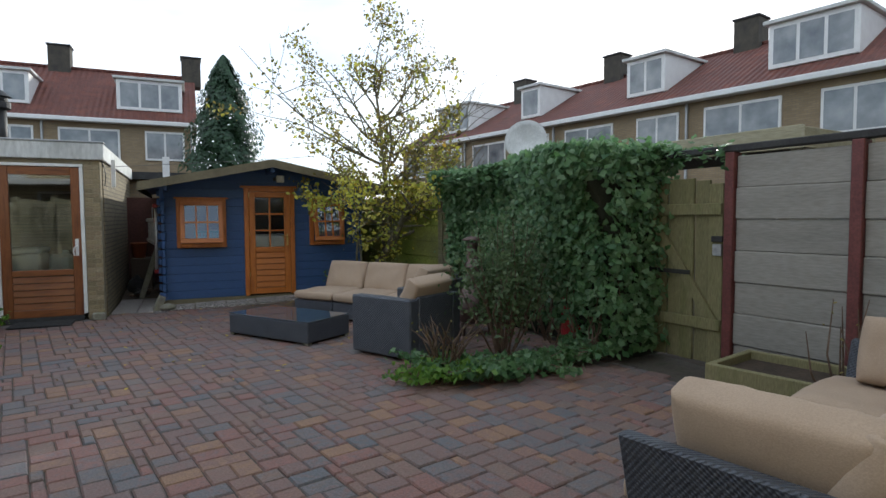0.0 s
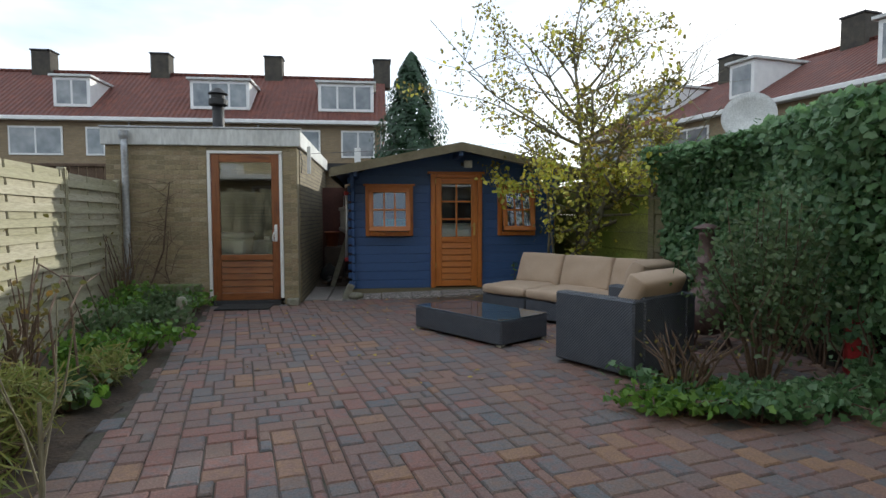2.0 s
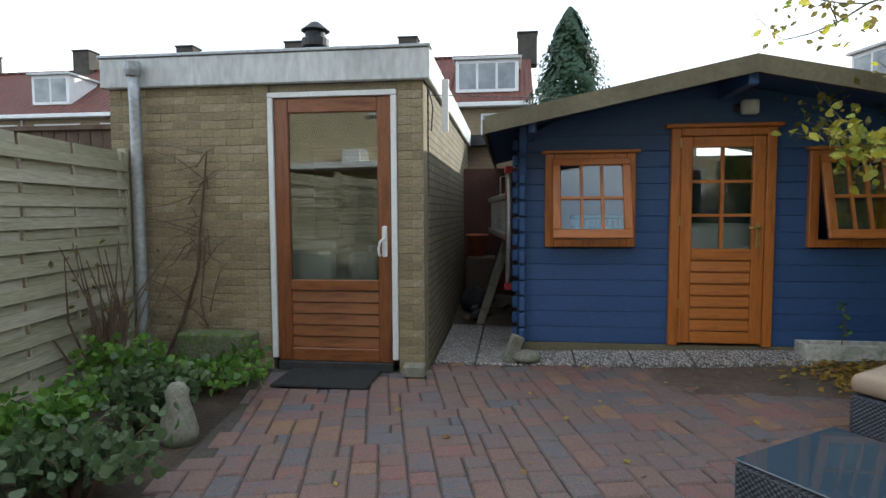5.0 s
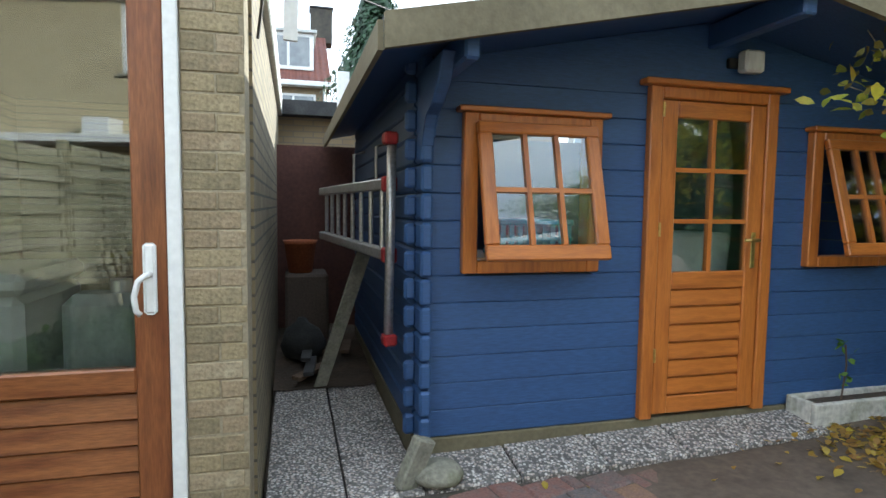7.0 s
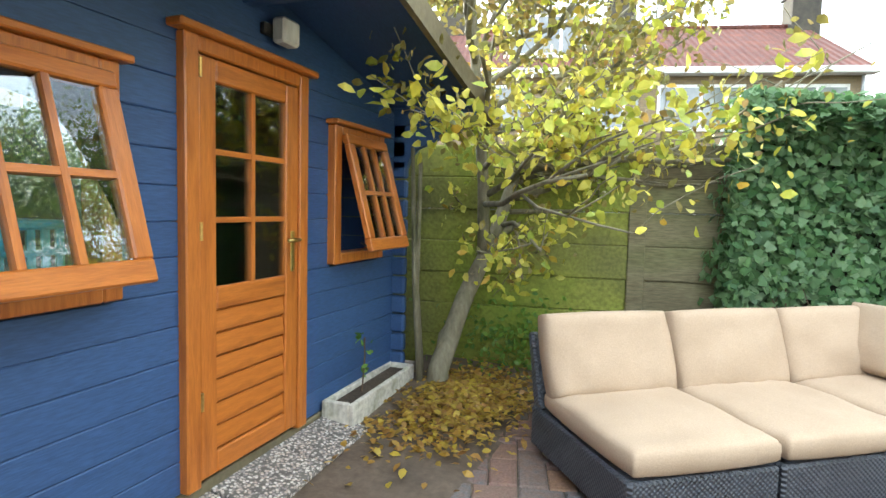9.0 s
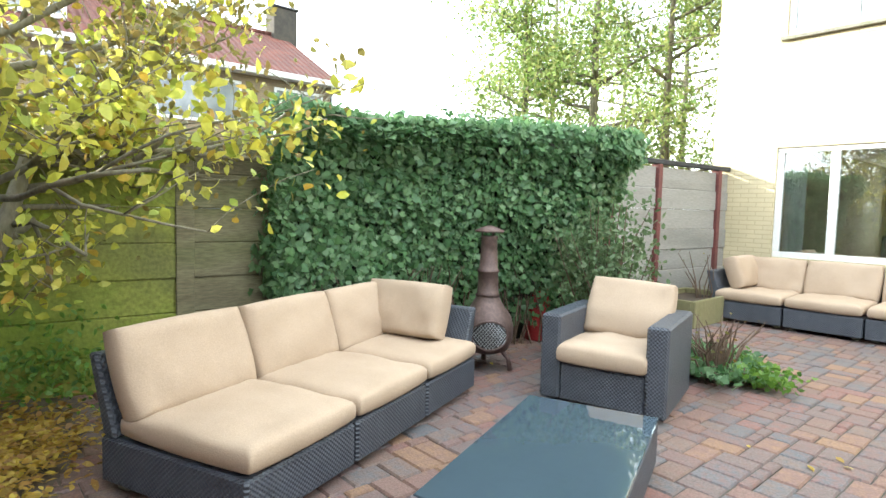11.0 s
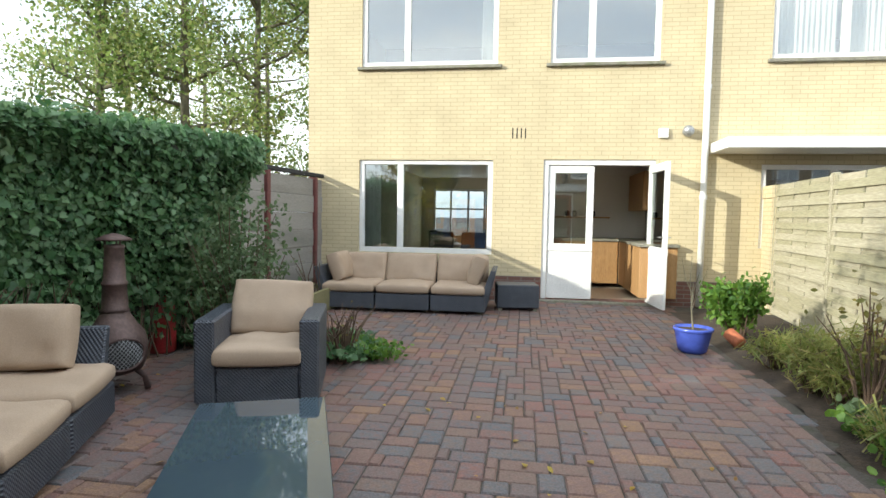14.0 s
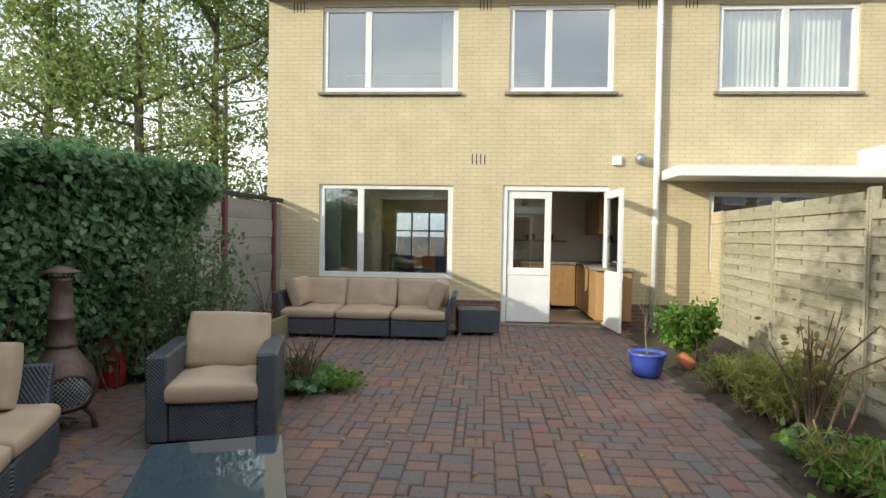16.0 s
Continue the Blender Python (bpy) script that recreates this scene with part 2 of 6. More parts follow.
M_ORANGE_H = material("orange_stained_slat", [(0.36, 0.105, 0.018), (0.50, 0.165, 0.03), (0.30, 0.085, 0.016)], 0.35, 5.0, 0.12, 45.0, stretch=(0.5, 5, 5), stain=0.15)
M_BROWN = material("brown_stained_wood", [(0.15, 0.042, 0.016), (0.24, 0.085, 0.03), (0.11, 0.032, 0.014)], 0.35, 4.0, 0.15, 40.0, stretch=(5, 5, 0.5), stain=0.25)
M_BROWN_H = material("brown_stained_slat", [(0.15, 0.042, 0.016), (0.27, 0.10, 0.035), (0.11, 0.032, 0.014)], 0.3, 4.0, 0.15, 40.0, stretch=(0.6, 5, 5), stain=0.25)
M_BLUE = material("blue_painted_timber", [(0.030, 0.075, 0.195), (0.042, 0.098, 0.24)], 0.55, 3.0, 0.12, 50.0, stretch=(0.4, 3, 3), stain=0.2, pieces=0.3)
M_ROOFEDGE = material("olive_roof_board", [(0.13, 0.11, 0.065), (0.18, 0.155, 0.095)], 0.8, 4.0, 0.3, 40.0, stain=0.15)
M_BITUMEN = material("bitumen", [(0.03, 0.03, 0.032), (0.06, 0.06, 0.06)], 0.9, 6.0, 0.4)
M_FENCE = material("weathered_fence_wood", [(0.26, 0.245, 0.15), (0.42, 0.385, 0.28), (0.32, 0.30, 0.19), (0.38, 0.345, 0.245)], 0.85, 2.0, 0.35, 16.0, stretch=(0.6, 6, 6), pieces=0.45, stain=0.22)
M_GATE = material("mossy_gate_wood", [(0.16, 0.15, 0.075), (0.22, 0.20, 0.10), (0.13, 0.14, 0.05)], 0.85, 3.0, 0.3, 30.0, stretch=(5, 5, 0.6), pieces=0.4, stain=0.3)
M_CONCRETE = material("grey_concrete_plank", [(0.22, 0.21, 0.195), (0.30, 0.285, 0.26), (0.16, 0.155, 0.14)], 0.9, 1.6, 0.3, 25.0, pieces=0.3, stain=0.16, stretch=(0.5, 3, 3))
M_MOSS = material("mossy_concrete_plank", [(0.17, 0.24, 0.026), (0.23, 0.25, 0.05), (0.13, 0.13, 0.05)], 0.95, 1.3, 0.4, 40.0, stain=0.3)
M_DULLMOSS = material("moss_stained_plank", [(0.13, 0.135, 0.06), (0.19, 0.17, 0.10), (0.12, 0.10, 0.06)], 0.95, 1.6, 0.4, 30.0, stretch=(0.5, 3, 3), stain=0.3)
M_REDSTEEL = material("red_brown_steel", [(0.11, 0.03, 0.028), (0.16, 0.045, 0.04)], 0.6, 6.0, 0.15)
M_WICKER = weave_material("black_wicker", (0.045, 0.052, 0.068), (0.07, 0.08, 0.10))
M_CUSHION = material("beige_canvas", [(0.375, 0.28, 0.20), (0.44, 0.335, 0.245)], 0.9, 3.0, 0.15, 160.0, stain=0.12)
M_GLASS = glass_material("window_glass")
M_CABGLASS = glass_material("cabin_glass", (0.88, 0.93, 0.93), 0.06)
M_DARKGLASS = glass_material("garage_glass", (0.82, 0.86, 0.85), 0.09)
M_TABLEGLASS = material("dark_table_glass", [(0.045, 0.068, 0.09), (0.055, 0.08, 0.10)], 0.03, 2.0, 0.0, 30.0, stain=0.02, spec=0.9)
M_CASTIRON = material("brown_cast_iron", [(0.085, 0.05, 0.045), (0.13, 0.085, 0.075), (0.07, 0.045, 0.04)], 0.55, 6.0, 0.3, 40.0, metal=0.3)
M_BLACK = material("black_metal", [(0.015, 0.015, 0.016), (0.03, 0.03, 0.03)], 0.6, 6.0, 0.1)
M_STEEL = material("zinc", [(0.34, 0.35, 0.36), (0.46, 0.47, 0.48)], 0.45, 4.0, 0.05, 30.0, metal=0.6)
M_ALU = material("aluminium", [(0.55, 0.55, 0.55), (0.68, 0.68, 0.68)], 0.35, 5.0, 0.03, metal=0.7)
M_BRASS = material("brass", [(0.50, 0.36, 0.12), (0.62, 0.46, 0.18)], 0.3, 5.0, 0.03, metal=0.9)
M_RED = material("red_plastic", [(0.34, 0.022, 0.026), (0.44, 0.035, 0.04)], 0.45, 4.0, 0.05)
M_BLUEPOT = material("blue_glaze", [(0.05, 0.085, 0.42), (0.075, 0.12, 0.52)], 0.2, 3.0, 0.03, 20.0, stain=0.1)
M_CYAN = material("light_blue_plastic", [(0.04, 0.36, 0.58), (0.06, 0.42, 0.66)], 0.4, 3.0, 0.02)
M_BARK = material("grey_green_bark", [(0.13, 0.115, 0.075), (0.22, 0.20, 0.14), (0.10, 0.10, 0.05)], 0.9, 8.0, 0.7, 40.0, stretch=(1, 1, 0.4))
M_TWIG = material("brown_twig", [(0.09, 0.055, 0.035), (0.16, 0.11, 0.075)], 0.85, 8.0, 0.3)
M_IVY = leaf_material("ivy_leaf", [(0.056, 0.14, 0.052), (0.12, 0.24, 0.09), (0.20, 0.32, 0.16), (0.08, 0.185, 0.078)])
M_GRASS = leaf_material("dry_grass_blade", [(0.22, 0.26, 0.06), (0.34, 0.34, 0.10), (0.16, 0.23, 0.05), (0.38, 0.31, 0.12)])
M_YELLOW = leaf_material("yellow_leaf", [(0.60, 0.53, 0.06), (0.46, 0.50, 0.07), (0.66, 0.60, 0.12), (0.30, 0.40, 0.06), (0.52, 0.34, 0.05)])
M_OLIVE = leaf_material("olive_leaf", [(0.17, 0.16, 0.04), (0.25, 0.20, 0.05), (0.13, 0.14, 0.04), (0.29, 0.18, 0.05)])
M_FALLEN = leaf_material("fallen_leaf", [(0.45, 0.30, 0.04), (0.30, 0.16, 0.05), (0.52, 0.40, 0.06), (0.20, 0.10, 0.04)])
M_GREEN = leaf_material("fresh_leaf", [(0.09, 0.21, 0.03), (0.19, 0.33, 0.05), (0.065, 0.16, 0.035)])
M_SHRUB = leaf_material("grey_green_leaf", [(0.085, 0.15, 0.055), (0.16, 0.22, 0.11), (0.07, 0.13, 0.045)])
M_CONIFER = leaf_material("conifer_needle", [(0.032, 0.075, 0.036), (0.05, 0.105, 0.048), (0.038, 0.085, 0.045)])
M_FARLEAF = leaf_material("far_tree_leaf", [(0.15, 0.25, 0.06), (0.27, 0.38, 0.10), (0.40, 0.42, 0.14), (0.12, 0.21, 0.055)])
M_TROUGH = material("worn_concrete", [(0.46, 0.44, 0.38), (0.58, 0.56, 0.50), (0.36, 0.35, 0.27)], 0.85, 6.0, 0.4, 30.0, stain=0.3)
M_MOSSROCK = material("moss_grown_stone", [(0.10, 0.12, 0.05), (0.17, 0.17, 0.11), (0.09, 0.14, 0.03), (0.20, 0.19, 0.15)], 0.95, 7.0, 0.8, 50.0, stain=0.35)
M_CURTAIN = material("curtain", [(0.55, 0.53, 0.48), (0.68, 0.66, 0.62)], 0.9, 2.0, 0.2, 9.0, stretch=(9, 1, 0.2), stain=0.2)
M_PLASTER = material("inner_plaster", [(0.76, 0.73, 0.66), (0.82, 0.79, 0.72)], 0.9, 2.0, 0.05)
M_OAK = material("oak_kitchen_front", [(0.36, 0.20, 0.08), (0.45, 0.27, 0.12)], 0.45, 3.0, 0.1, 30.0, stretch=(5, 5, 0.5))
M_PALEFLOOR = material("pale_floor_tile", [(0.40, 0.34, 0.26), (0.47, 0.41, 0.32)], 0.4, 3.0, 0.05, 30.0)
# Low tone that paints in the dimness of rooms; chairs and crate share it.
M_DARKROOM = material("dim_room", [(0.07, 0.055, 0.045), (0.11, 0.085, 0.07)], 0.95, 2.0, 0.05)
M_STONE = material("grey_stone", [(0.17, 0.16, 0.13), (0.26, 0.25, 0.20), (0.15, 0.16, 0.09)], 0.9, 8.0, 0.5)
M_RUBBER = material("black_rubber_mat", [(0.015, 0.016, 0.017), (0.03, 0.032, 0.032)], 0.9, 20.0, 0.8, 90.0)
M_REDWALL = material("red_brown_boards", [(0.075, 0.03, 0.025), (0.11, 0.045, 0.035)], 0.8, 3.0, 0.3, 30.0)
M_TERRACOTTA = material("terracotta", [(0.45, 0.14, 0.06), (0.36, 0.11, 0.05)], 0.8, 5.0, 0.2)


# ---- mesh helpers ----
def solid(name, bm, mat, parent=None, label="", m=None, smooth=False):
    """Links a bmesh as one mesh object, under parent if one is given."""
    me = bpy.data.meshes.new(name)
    bmesh.ops.recalc_face_normals(bm, faces=bm.faces)
    bm.to_mesh(me)
    bm.free()
    if smooth:
        for p in me.polygons:
            p.use_smooth = True
    me.materials.append(mat)
    ob = new(name, me)
    if parent:
        ob.parent = parent
    if m is not None:
        ob.matrix_basis = m
    if label:
        ob["label"] = label
    return ob


part = solid


def thing(name, m, label, category, group="", kind=""):
    ob = new(name)
    ob.matrix_basis = m
    ob.empty_display_size = 0.1
    return tagged(ob, label, category, group, kind)


def box(lo, hi, bevel=0.0, bm=None, seg=1):
    bm = bm or bmesh.new()
    lo, hi = Vector(lo), Vector(hi)
    made = bmesh.ops.create_cube(bm, size=1.0, matrix=Matrix.Translation((lo + hi) / 2) @ Matrix.Diagonal((*(hi - lo), 1)))
    if bevel:
        edges = list({e for v in made["verts"] for e in v.link_edges})
        bmesh.ops.bevel(bm, geom=edges, offset=bevel, segments=seg, profile=0.6, affect="EDGES")
    return bm


def prism(points, y0, y1, bevel=0.0, bm=None, axis="y"):
    """A polygon in x, z (axis y) or x, y (axis z), drawn out from y0 to y1."""
    bm = bm or bmesh.new()
    at = (lambda p, h: (p[0], h, p[1])) if axis == "y" else ((lambda p, h: (p[0], p[1], h)) if axis == "z" else (lambda p, h: (h, p[0], p[1])))
    a, b = [bm.verts.new(at(p, y0)) for p in points], [bm.verts.new(at(p, y1)) for p in points]
    bm.faces.new(a)
    bm.faces.new(b[::-1])
    for i in range(len(a)):
        j = (i + 1) % len(a)
        bm.faces.new((a[i], b[i], b[j], a[j]))
    if bevel:
        bmesh.ops.bevel(bm, geom=bm.edges[:], offset=bevel, segments=1, affect="EDGES")
    return bm


def lathe(profile, seg=28, bm=None, at=(0, 0, 0)):
    """A turned body from (radius, height) pairs."""
    bm = bm or bmesh.new()
    rings = []
    for r, z in profile:
        rings.append([bm.verts.new((at[0] + r * math.cos(k * math.tau / seg), at[1] + r * math.sin(k * math.tau / seg), at[2] + z)) for k in range(seg)])
    for a, b in zip(rings, rings[1:]):
        for k in range(seg):
            bm.faces.new((a[k], a[(k + 1) % seg], b[(k + 1) % seg], b[k]))
    bm.faces.new(rings[0][::-1])
    bm.faces.new(rings[-1])
    return bm


def tube(points, radii, seg=7, bm=None):
    """A round bar or limb through points, with a radius at each."""
    bm = bm or bmesh.new()
    points = [Vector(p) for p in points]
    rings = []
    for i, p in enumerate(points):
        d = (points[min(i + 1, len(points) - 1)] - points[max(i - 1, 0)]).normalized()
        u = d.orthogonal().normalized()
        v = d.cross(u)
        r = radii[i] if isinstance(radii, (list, tuple)) else radii
        rings.append([bm.verts.new(p + r * (math.cos(k * math.tau / seg) * u + math.sin(k * math.tau / seg) * v)) for k in range(seg)])
    for a, b in zip(rings, rings[1:]):
        off = min(range(seg), key=lambda o: sum((a[k].co - b[(k + o) % seg].co).length for k in range(seg)))
        for k in range(seg):
            bm.faces.new((a[k], a[(k + 1) % seg], b[(k + 1 + off) % seg], b[(k + off) % seg]))
    bm.faces.new(rings[0][::-1])
    bm.faces.new(rings[-1])
    return bm


def pillow(w, d, h, seed=0, puff=0.5, n=20):
    """A stuffed cushion: rounded outline, soft crown, uneven seams. Lies flat, centred, from z 0 to h."""
    rnd = random.Random(seed)
    off = Vector((rnd.random() * 9, rnd.random() * 9, 0))
    bm = bmesh.new()
    top, low = {}, {}
    for i in range(n + 1):
        for j in range(n + 1):
            u, v = (math.copysign(1 - (1 - abs(q)) ** 2.0, q) for q in (2 * i / n - 1, 2 * j / n - 1))
            # rounded-square outline
            k = 1 - 0.045 * (u * u * v * v) - 0.012 * (1 - u * u) * abs(v) ** 6 - 0.012 * (1 - v * v) * abs(u) ** 6
            x, y = u * k * w / 2, v * k * d / 2
            edge = max(0.0, 1 - max(abs(u), abs(v)) ** 14)
            crown = edge ** 0.28 * (0.62 + 0.38 * (1 - u * u) ** puff * (1 - v * v) ** puff) if edge > 0 else 0.0
            wob = h * (0.11 * noise.noise(Vector((x * 5, y * 5, 0)) + off) + 0.06 * noise.noise(Vector((x * 16, y * 9, 4)) + off))
            top[i, j] = bm.verts.new((x, y, h * 0.5 + h * 0.5 * crown + wob * edge))
            low[i, j] = top[i, j] if i in (0, n) or j in (0, n) else bm.verts.new((x, y, h * 0.5 - h * 0.5 * crown ** 0.7))
    for i in range(n):
        for j in range(n):
            bm.faces.new((top[i, j], top[i + 1, j], top[i + 1, j + 1], top[i, j + 1]))
            bm.faces.new((low[i, j], low[i, j + 1], low[i + 1, j + 1], low[i + 1, j]))
    return bm


LEAF = {
    "oval": [(0, 0), (0.28, 0.35), (0.24, 0.7), (0, 1), (-0.24, 0.7), (-0.28, 0.35)],
    "ivy": [(0, 0), (0.45, 0.05), (0.28, 0.42), (0.42, 0.62), (0, 1), (-0.42, 0.62), (-0.28, 0.42), (-0.45, 0.05)],
    "blade": [(-0.026, 0), (0.026, 0), (0.02, 0.6), (0, 1)],
    "round": [(0, 0), (0.42, 0.12), (0.5, 0.5), (0.3, 0.9), (0, 0.95), (-0.3, 0.9), (-0.5, 0.5), (-0.42, 0.12)],
}


def leaves(name, spots, mat, parent, shape="oval", label=""):
    """Many small folded leaves in one mesh. spots: (place, outward way, size)."""
    verts, faces = [], []
    outline = LEAF[shape]
    for p, way, size in spots:
        way = Vector(way).normalized() if Vector(way).length else Vector((0, 0, 1))
        spin = random.uniform(0, math.tau)
        u = way.orthogonal().normalized()
        v = way.cross(u)
        a, b = math.cos(spin) * u + math.sin(spin) * v, math.cos(spin) * v - math.sin(spin) * u
        base = len(verts)
        for x, y in outline:
            verts.append(Vector(p) + size * (x * a + (y - 0.5) * b + (0.25 * abs(x) - 0.12 * y * y) * way))
        faces.append(list(range(base, base + len(outline))))
    me = bpy.data.meshes.new(name)
    me.from_pydata(verts, [], faces)
    me.materials.append(mat)
    ob = new(name, me)
    ob.parent = parent
    if label:
        ob["label"] = label
    ob["kind"] = "stuff"
    return ob


def scatter_way(up=0.4):
    return Vector((random.gauss(0, 1), random.gauss(0, 1), random.gauss(up, 0.8)))


# ---- ground ----
FENCE_TURN = 7.6            # degrees by which that fence leaves the y axis
HOUSE = pose(2.37, 1.223, 0, 0, 0, 13)
bm = bmesh.new()
for x, y in ((-600, -600), (600, -600), (600, 600), (-600, 600)):
    bm.verts.new((x, y, -0.07))
bm.faces.new(bm.verts)
tagged(solid("ground", bm, M_SOIL), "dark bare soil ground around the garden", "ground", kind="structure")

BED_EDGE = [(0.55, 1.6), (0.40, 2.6), (0.21, 3.42), (-0.02, 4.6), (-0.20, 5.5), (-0.22, 6.2), (-0.33, 6.9), (-0.58, 8.2), (-0.78, 9.8), (-0.84, 10.14)]


def edge_x(y):
    for (xa, ya), (xb, yb) in zip(BED_EDGE, BED_EDGE[1:]):
        if y <= yb:
            return xa + (xb - xa) * max(0.0, (y - ya) / (yb - ya))
    return BED_EDGE[-1][0]


def fence_x(y):
    return -1.53 - math.tan(radians(FENCE_TURN)) * (y - 7.03)


# soil of the long flower bed, a little hummocky
bm = bmesh.new()
grid = {}
for j in range(60):
    y = 1.3 + 8.85 * j / 59
    for i in range(9):
        x = fence_x(y) + (edge_x(y) + 0.01 - fence_x(y)) * i / 8
        z = -0.01 + 0.05 * min(1, i / 2) * (1 - (i / 8) ** 4) + 0.03 * noise.noise(Vector((x * 5, y * 5, 0)))
        grid[i, j] = bm.verts.new((x, y, z))
for j in range(59):
    for i in range(8):
        bm.faces.new((grid[i, j], grid[i + 1, j], grid[i + 1, j + 1], grid[i, j + 1]))
tagged(solid("flower_bed", bm, M_SOIL, smooth=True), "dark soil of the flower bed beside the fence", "flower bed", kind="structure")

# ---- house, its own frame: x along the wall, y outwards ----
house = thing("house", HOUSE, "yellow painted brick terraced house with white window frames", "house")
OPEN = [(0.89, 3.03, 0.70, 2.17), (-1.53, 0.12, 0.04, 2.18), (0.85, 3.0, 3.62, 4.96), (-1.54, 0.06, 3.62, 4.96), (-5.1, -3.07, 3.62, 4.93), (-4.9, -3.0, 0.9, 2.12)]


def wall_with_holes(x0, x1, z0, z1, y0, y1, holes):
    """A wall as butted blocks that leave the openings free."""
    bm = bmesh.new()
    xs = sorted({x0, x1, *[v for h in holes for v in h[:2] if x0 < v < x1]})
    for a, b in zip(xs, xs[1:]):
        inside = sorted([h for h in holes if h[0] <= a + 1e-6 and h[1] >= b - 1e-6], key=lambda h: h[2])
        z = z0
        for h in inside:
            if h[2] > z + 1e-4:
                box((a, y0, z), (b, y1, h[2]), bm=bm)
            z = max(z, h[3])
        if z < z1:
            box((a, y0, z), (b, y1, z1), bm=bm)
    bmesh.ops.remove_doubles(bm, verts=bm.verts, dist=0.0005)
    return bm


part("wall", wall_with_holes(-7.5, 3.88, 0.38, 5.2, -0.25, 0.0, OPEN), M_FACADE, house)
part("plinth", wall_with_holes(-7.5, 3.882, -0.07, 0.378, -0.25, 0.004, [OPEN[1]]), M_PLINTH, house, "red brick plinth")
part("side_wall", box((3.63, -9, -0.07), (3.878, -0.252, 5.2)), M_FACADE, house)
part("back_wall", wall_with_holes(-7.5, 3.878, -0.07, 5.2, -9.25, -9.0, [(1.6, 3.25, 0.69, 2.15), (-1.6, 0.0, 3.6, 4.9), (0.8, 3.0, 3.6, 4.9)]), M_FACADE, house)
part("end_wall", box((-7.75, -9, -0.07), (-7.5, 0, 5.2)), M_FACADE, house)
part("roof", prism([(0.35, 5.3), (-4.5, 8.2), (-9.4, 5.3)], -7.9, 4.1, axis="x"), M_TILE, house)
part("gutter", box((-7.9, 0.05, 5.12), (4.05, 0.36, 5.28), 0.02), M_WHITE, house, "white painted eaves gutter")


def house_window(x0, x1, z0, z1, split, sill=True, curtains=()):
    """White frame, a mullion at split, two panes, a grey sill; set a hand's breadth into the wall."""
    w = part("window", box((x0, -0.10, z1 - 0.07), (x1, -0.03, z1), 0.006), M_WHITE, house)
    part("bottom_rail", box((x0, -0.10, z0), (x1, -0.03, z0 + 0.08), 0.006), M_WHITE, w)
    for a, b in ((x0, x0 + 0.08), (split - 0.05, split + 0.05), (x1 - 0.08, x1)):
        part("stile", box((a, -0.10, z0 + 0.08), (b, -0.028, z1 - 0.07), 0.006), M_WHITE, w)
    for a, b in ((x0 + 0.08, split - 0.05), (split + 0.05, x1 - 0.08)):
        g = part("pane", box((a, -0.07, z0 + 0.08), (b, -0.06, z1 - 0.07)), M_GLASS, w)
        g.visible_shadow = False
    if sill:
        part("sill", box((x0 - 0.06, -0.03, z0 - 0.05), (x1 + 0.06, 0.06, z0 - 0.002), 0.006), M_STONE, w, "grey stone window sill")
    for a, b in curtains:
        bmc = bmesh.new()
        cols = []
        for i in range(41):
            x = a + (b - a) * i / 40
            y = -0.22 + 0.02 * math.sin(i * 1.7)
            cols.append((bmc.verts.new((x, y, z0 + 0.02)), bmc.verts.new((x, y, z1 - 0.03))))
        for (p, q), (r, s) in zip(cols, cols[1:]):
            bmc.faces.new((p, r, s, q))
        part("curtain", bmc, M_CURTAIN, w, "pale hanging curtain", smooth=True)
    return w


house_window(0.89, 3.03, 0.70, 2.17, 2.36, False, ((2.72, 2.98),))
house_window(0.85, 3.0, 3.62, 4.96, 2.27, True, ((0.95, 1.12),))
house_window(-1.54, 0.06, 3.62, 4.96, -0.55, True)
house_window(-5.1, -3.07, 3.62, 4.93, -4.05, True, ((-4.0, -3.2), (-4.95, -4.15)))
house_window(-4.9, -3.0, 0.9, 2.12, -4.0, False)
part("canopy", box((-7.4, 0.0, 2.27), (-2.27, 0.75, 2.42), 0.012), M_WHITE, house, "white flat canopy over the neighbouring door")
part("canopy_box", box((-5.6, 0.0, 2.42), (-5.1, 0.5, 2.75), 0.02), M_WHITE, house)
for i in range(4):
    part("vent_slot", box((0.40 + i * 0.065, 0.0, 2.50), (0.415 + i * 0.065, 0.004, 2.66)), M_BLACK, house)
for x in (3.3, 0.35, -2.05, -2.75):
    for i in range(4):
        part("vent_slot", box((x + i * 0.055, 0.0, 4.88), (x + 0.014 + i * 0.055, 0.004, 5.04)), M_BLACK, house)
part("wall_box", box((-1.68, 0.0, 2.50), (-1.54, 0.05, 2.64), 0.008), M_WHITE, house, "small white wall box")
# Dome camera on the wall, not a lamp.
dome = part("wall_lamp", lathe([(0.05, 0.0), (0.075, 0.02), (0.08, 0.09), (0.05, 0.14), (0.0, 0.15)], 18), M_STEEL, house, "round grey dome camera on the house wall", pose(-1.95, 0.0, 2.58, -75, 0, 0), True)
pipe = part("drainpipe", tube([(-2.19, 0.07, 0.02), (-2.19, 0.07, 5.15)], 0.045, 14), M_WHITE, house, "cream rain pipe", smooth=True)
for z in (1.6, 3.2, 4.6):
    part("pipe_collar", lathe([(0.055, 0), (0.055, 0.06)], 14, at=(-2.19, 0.07, z)), M_WHITE, pipe)

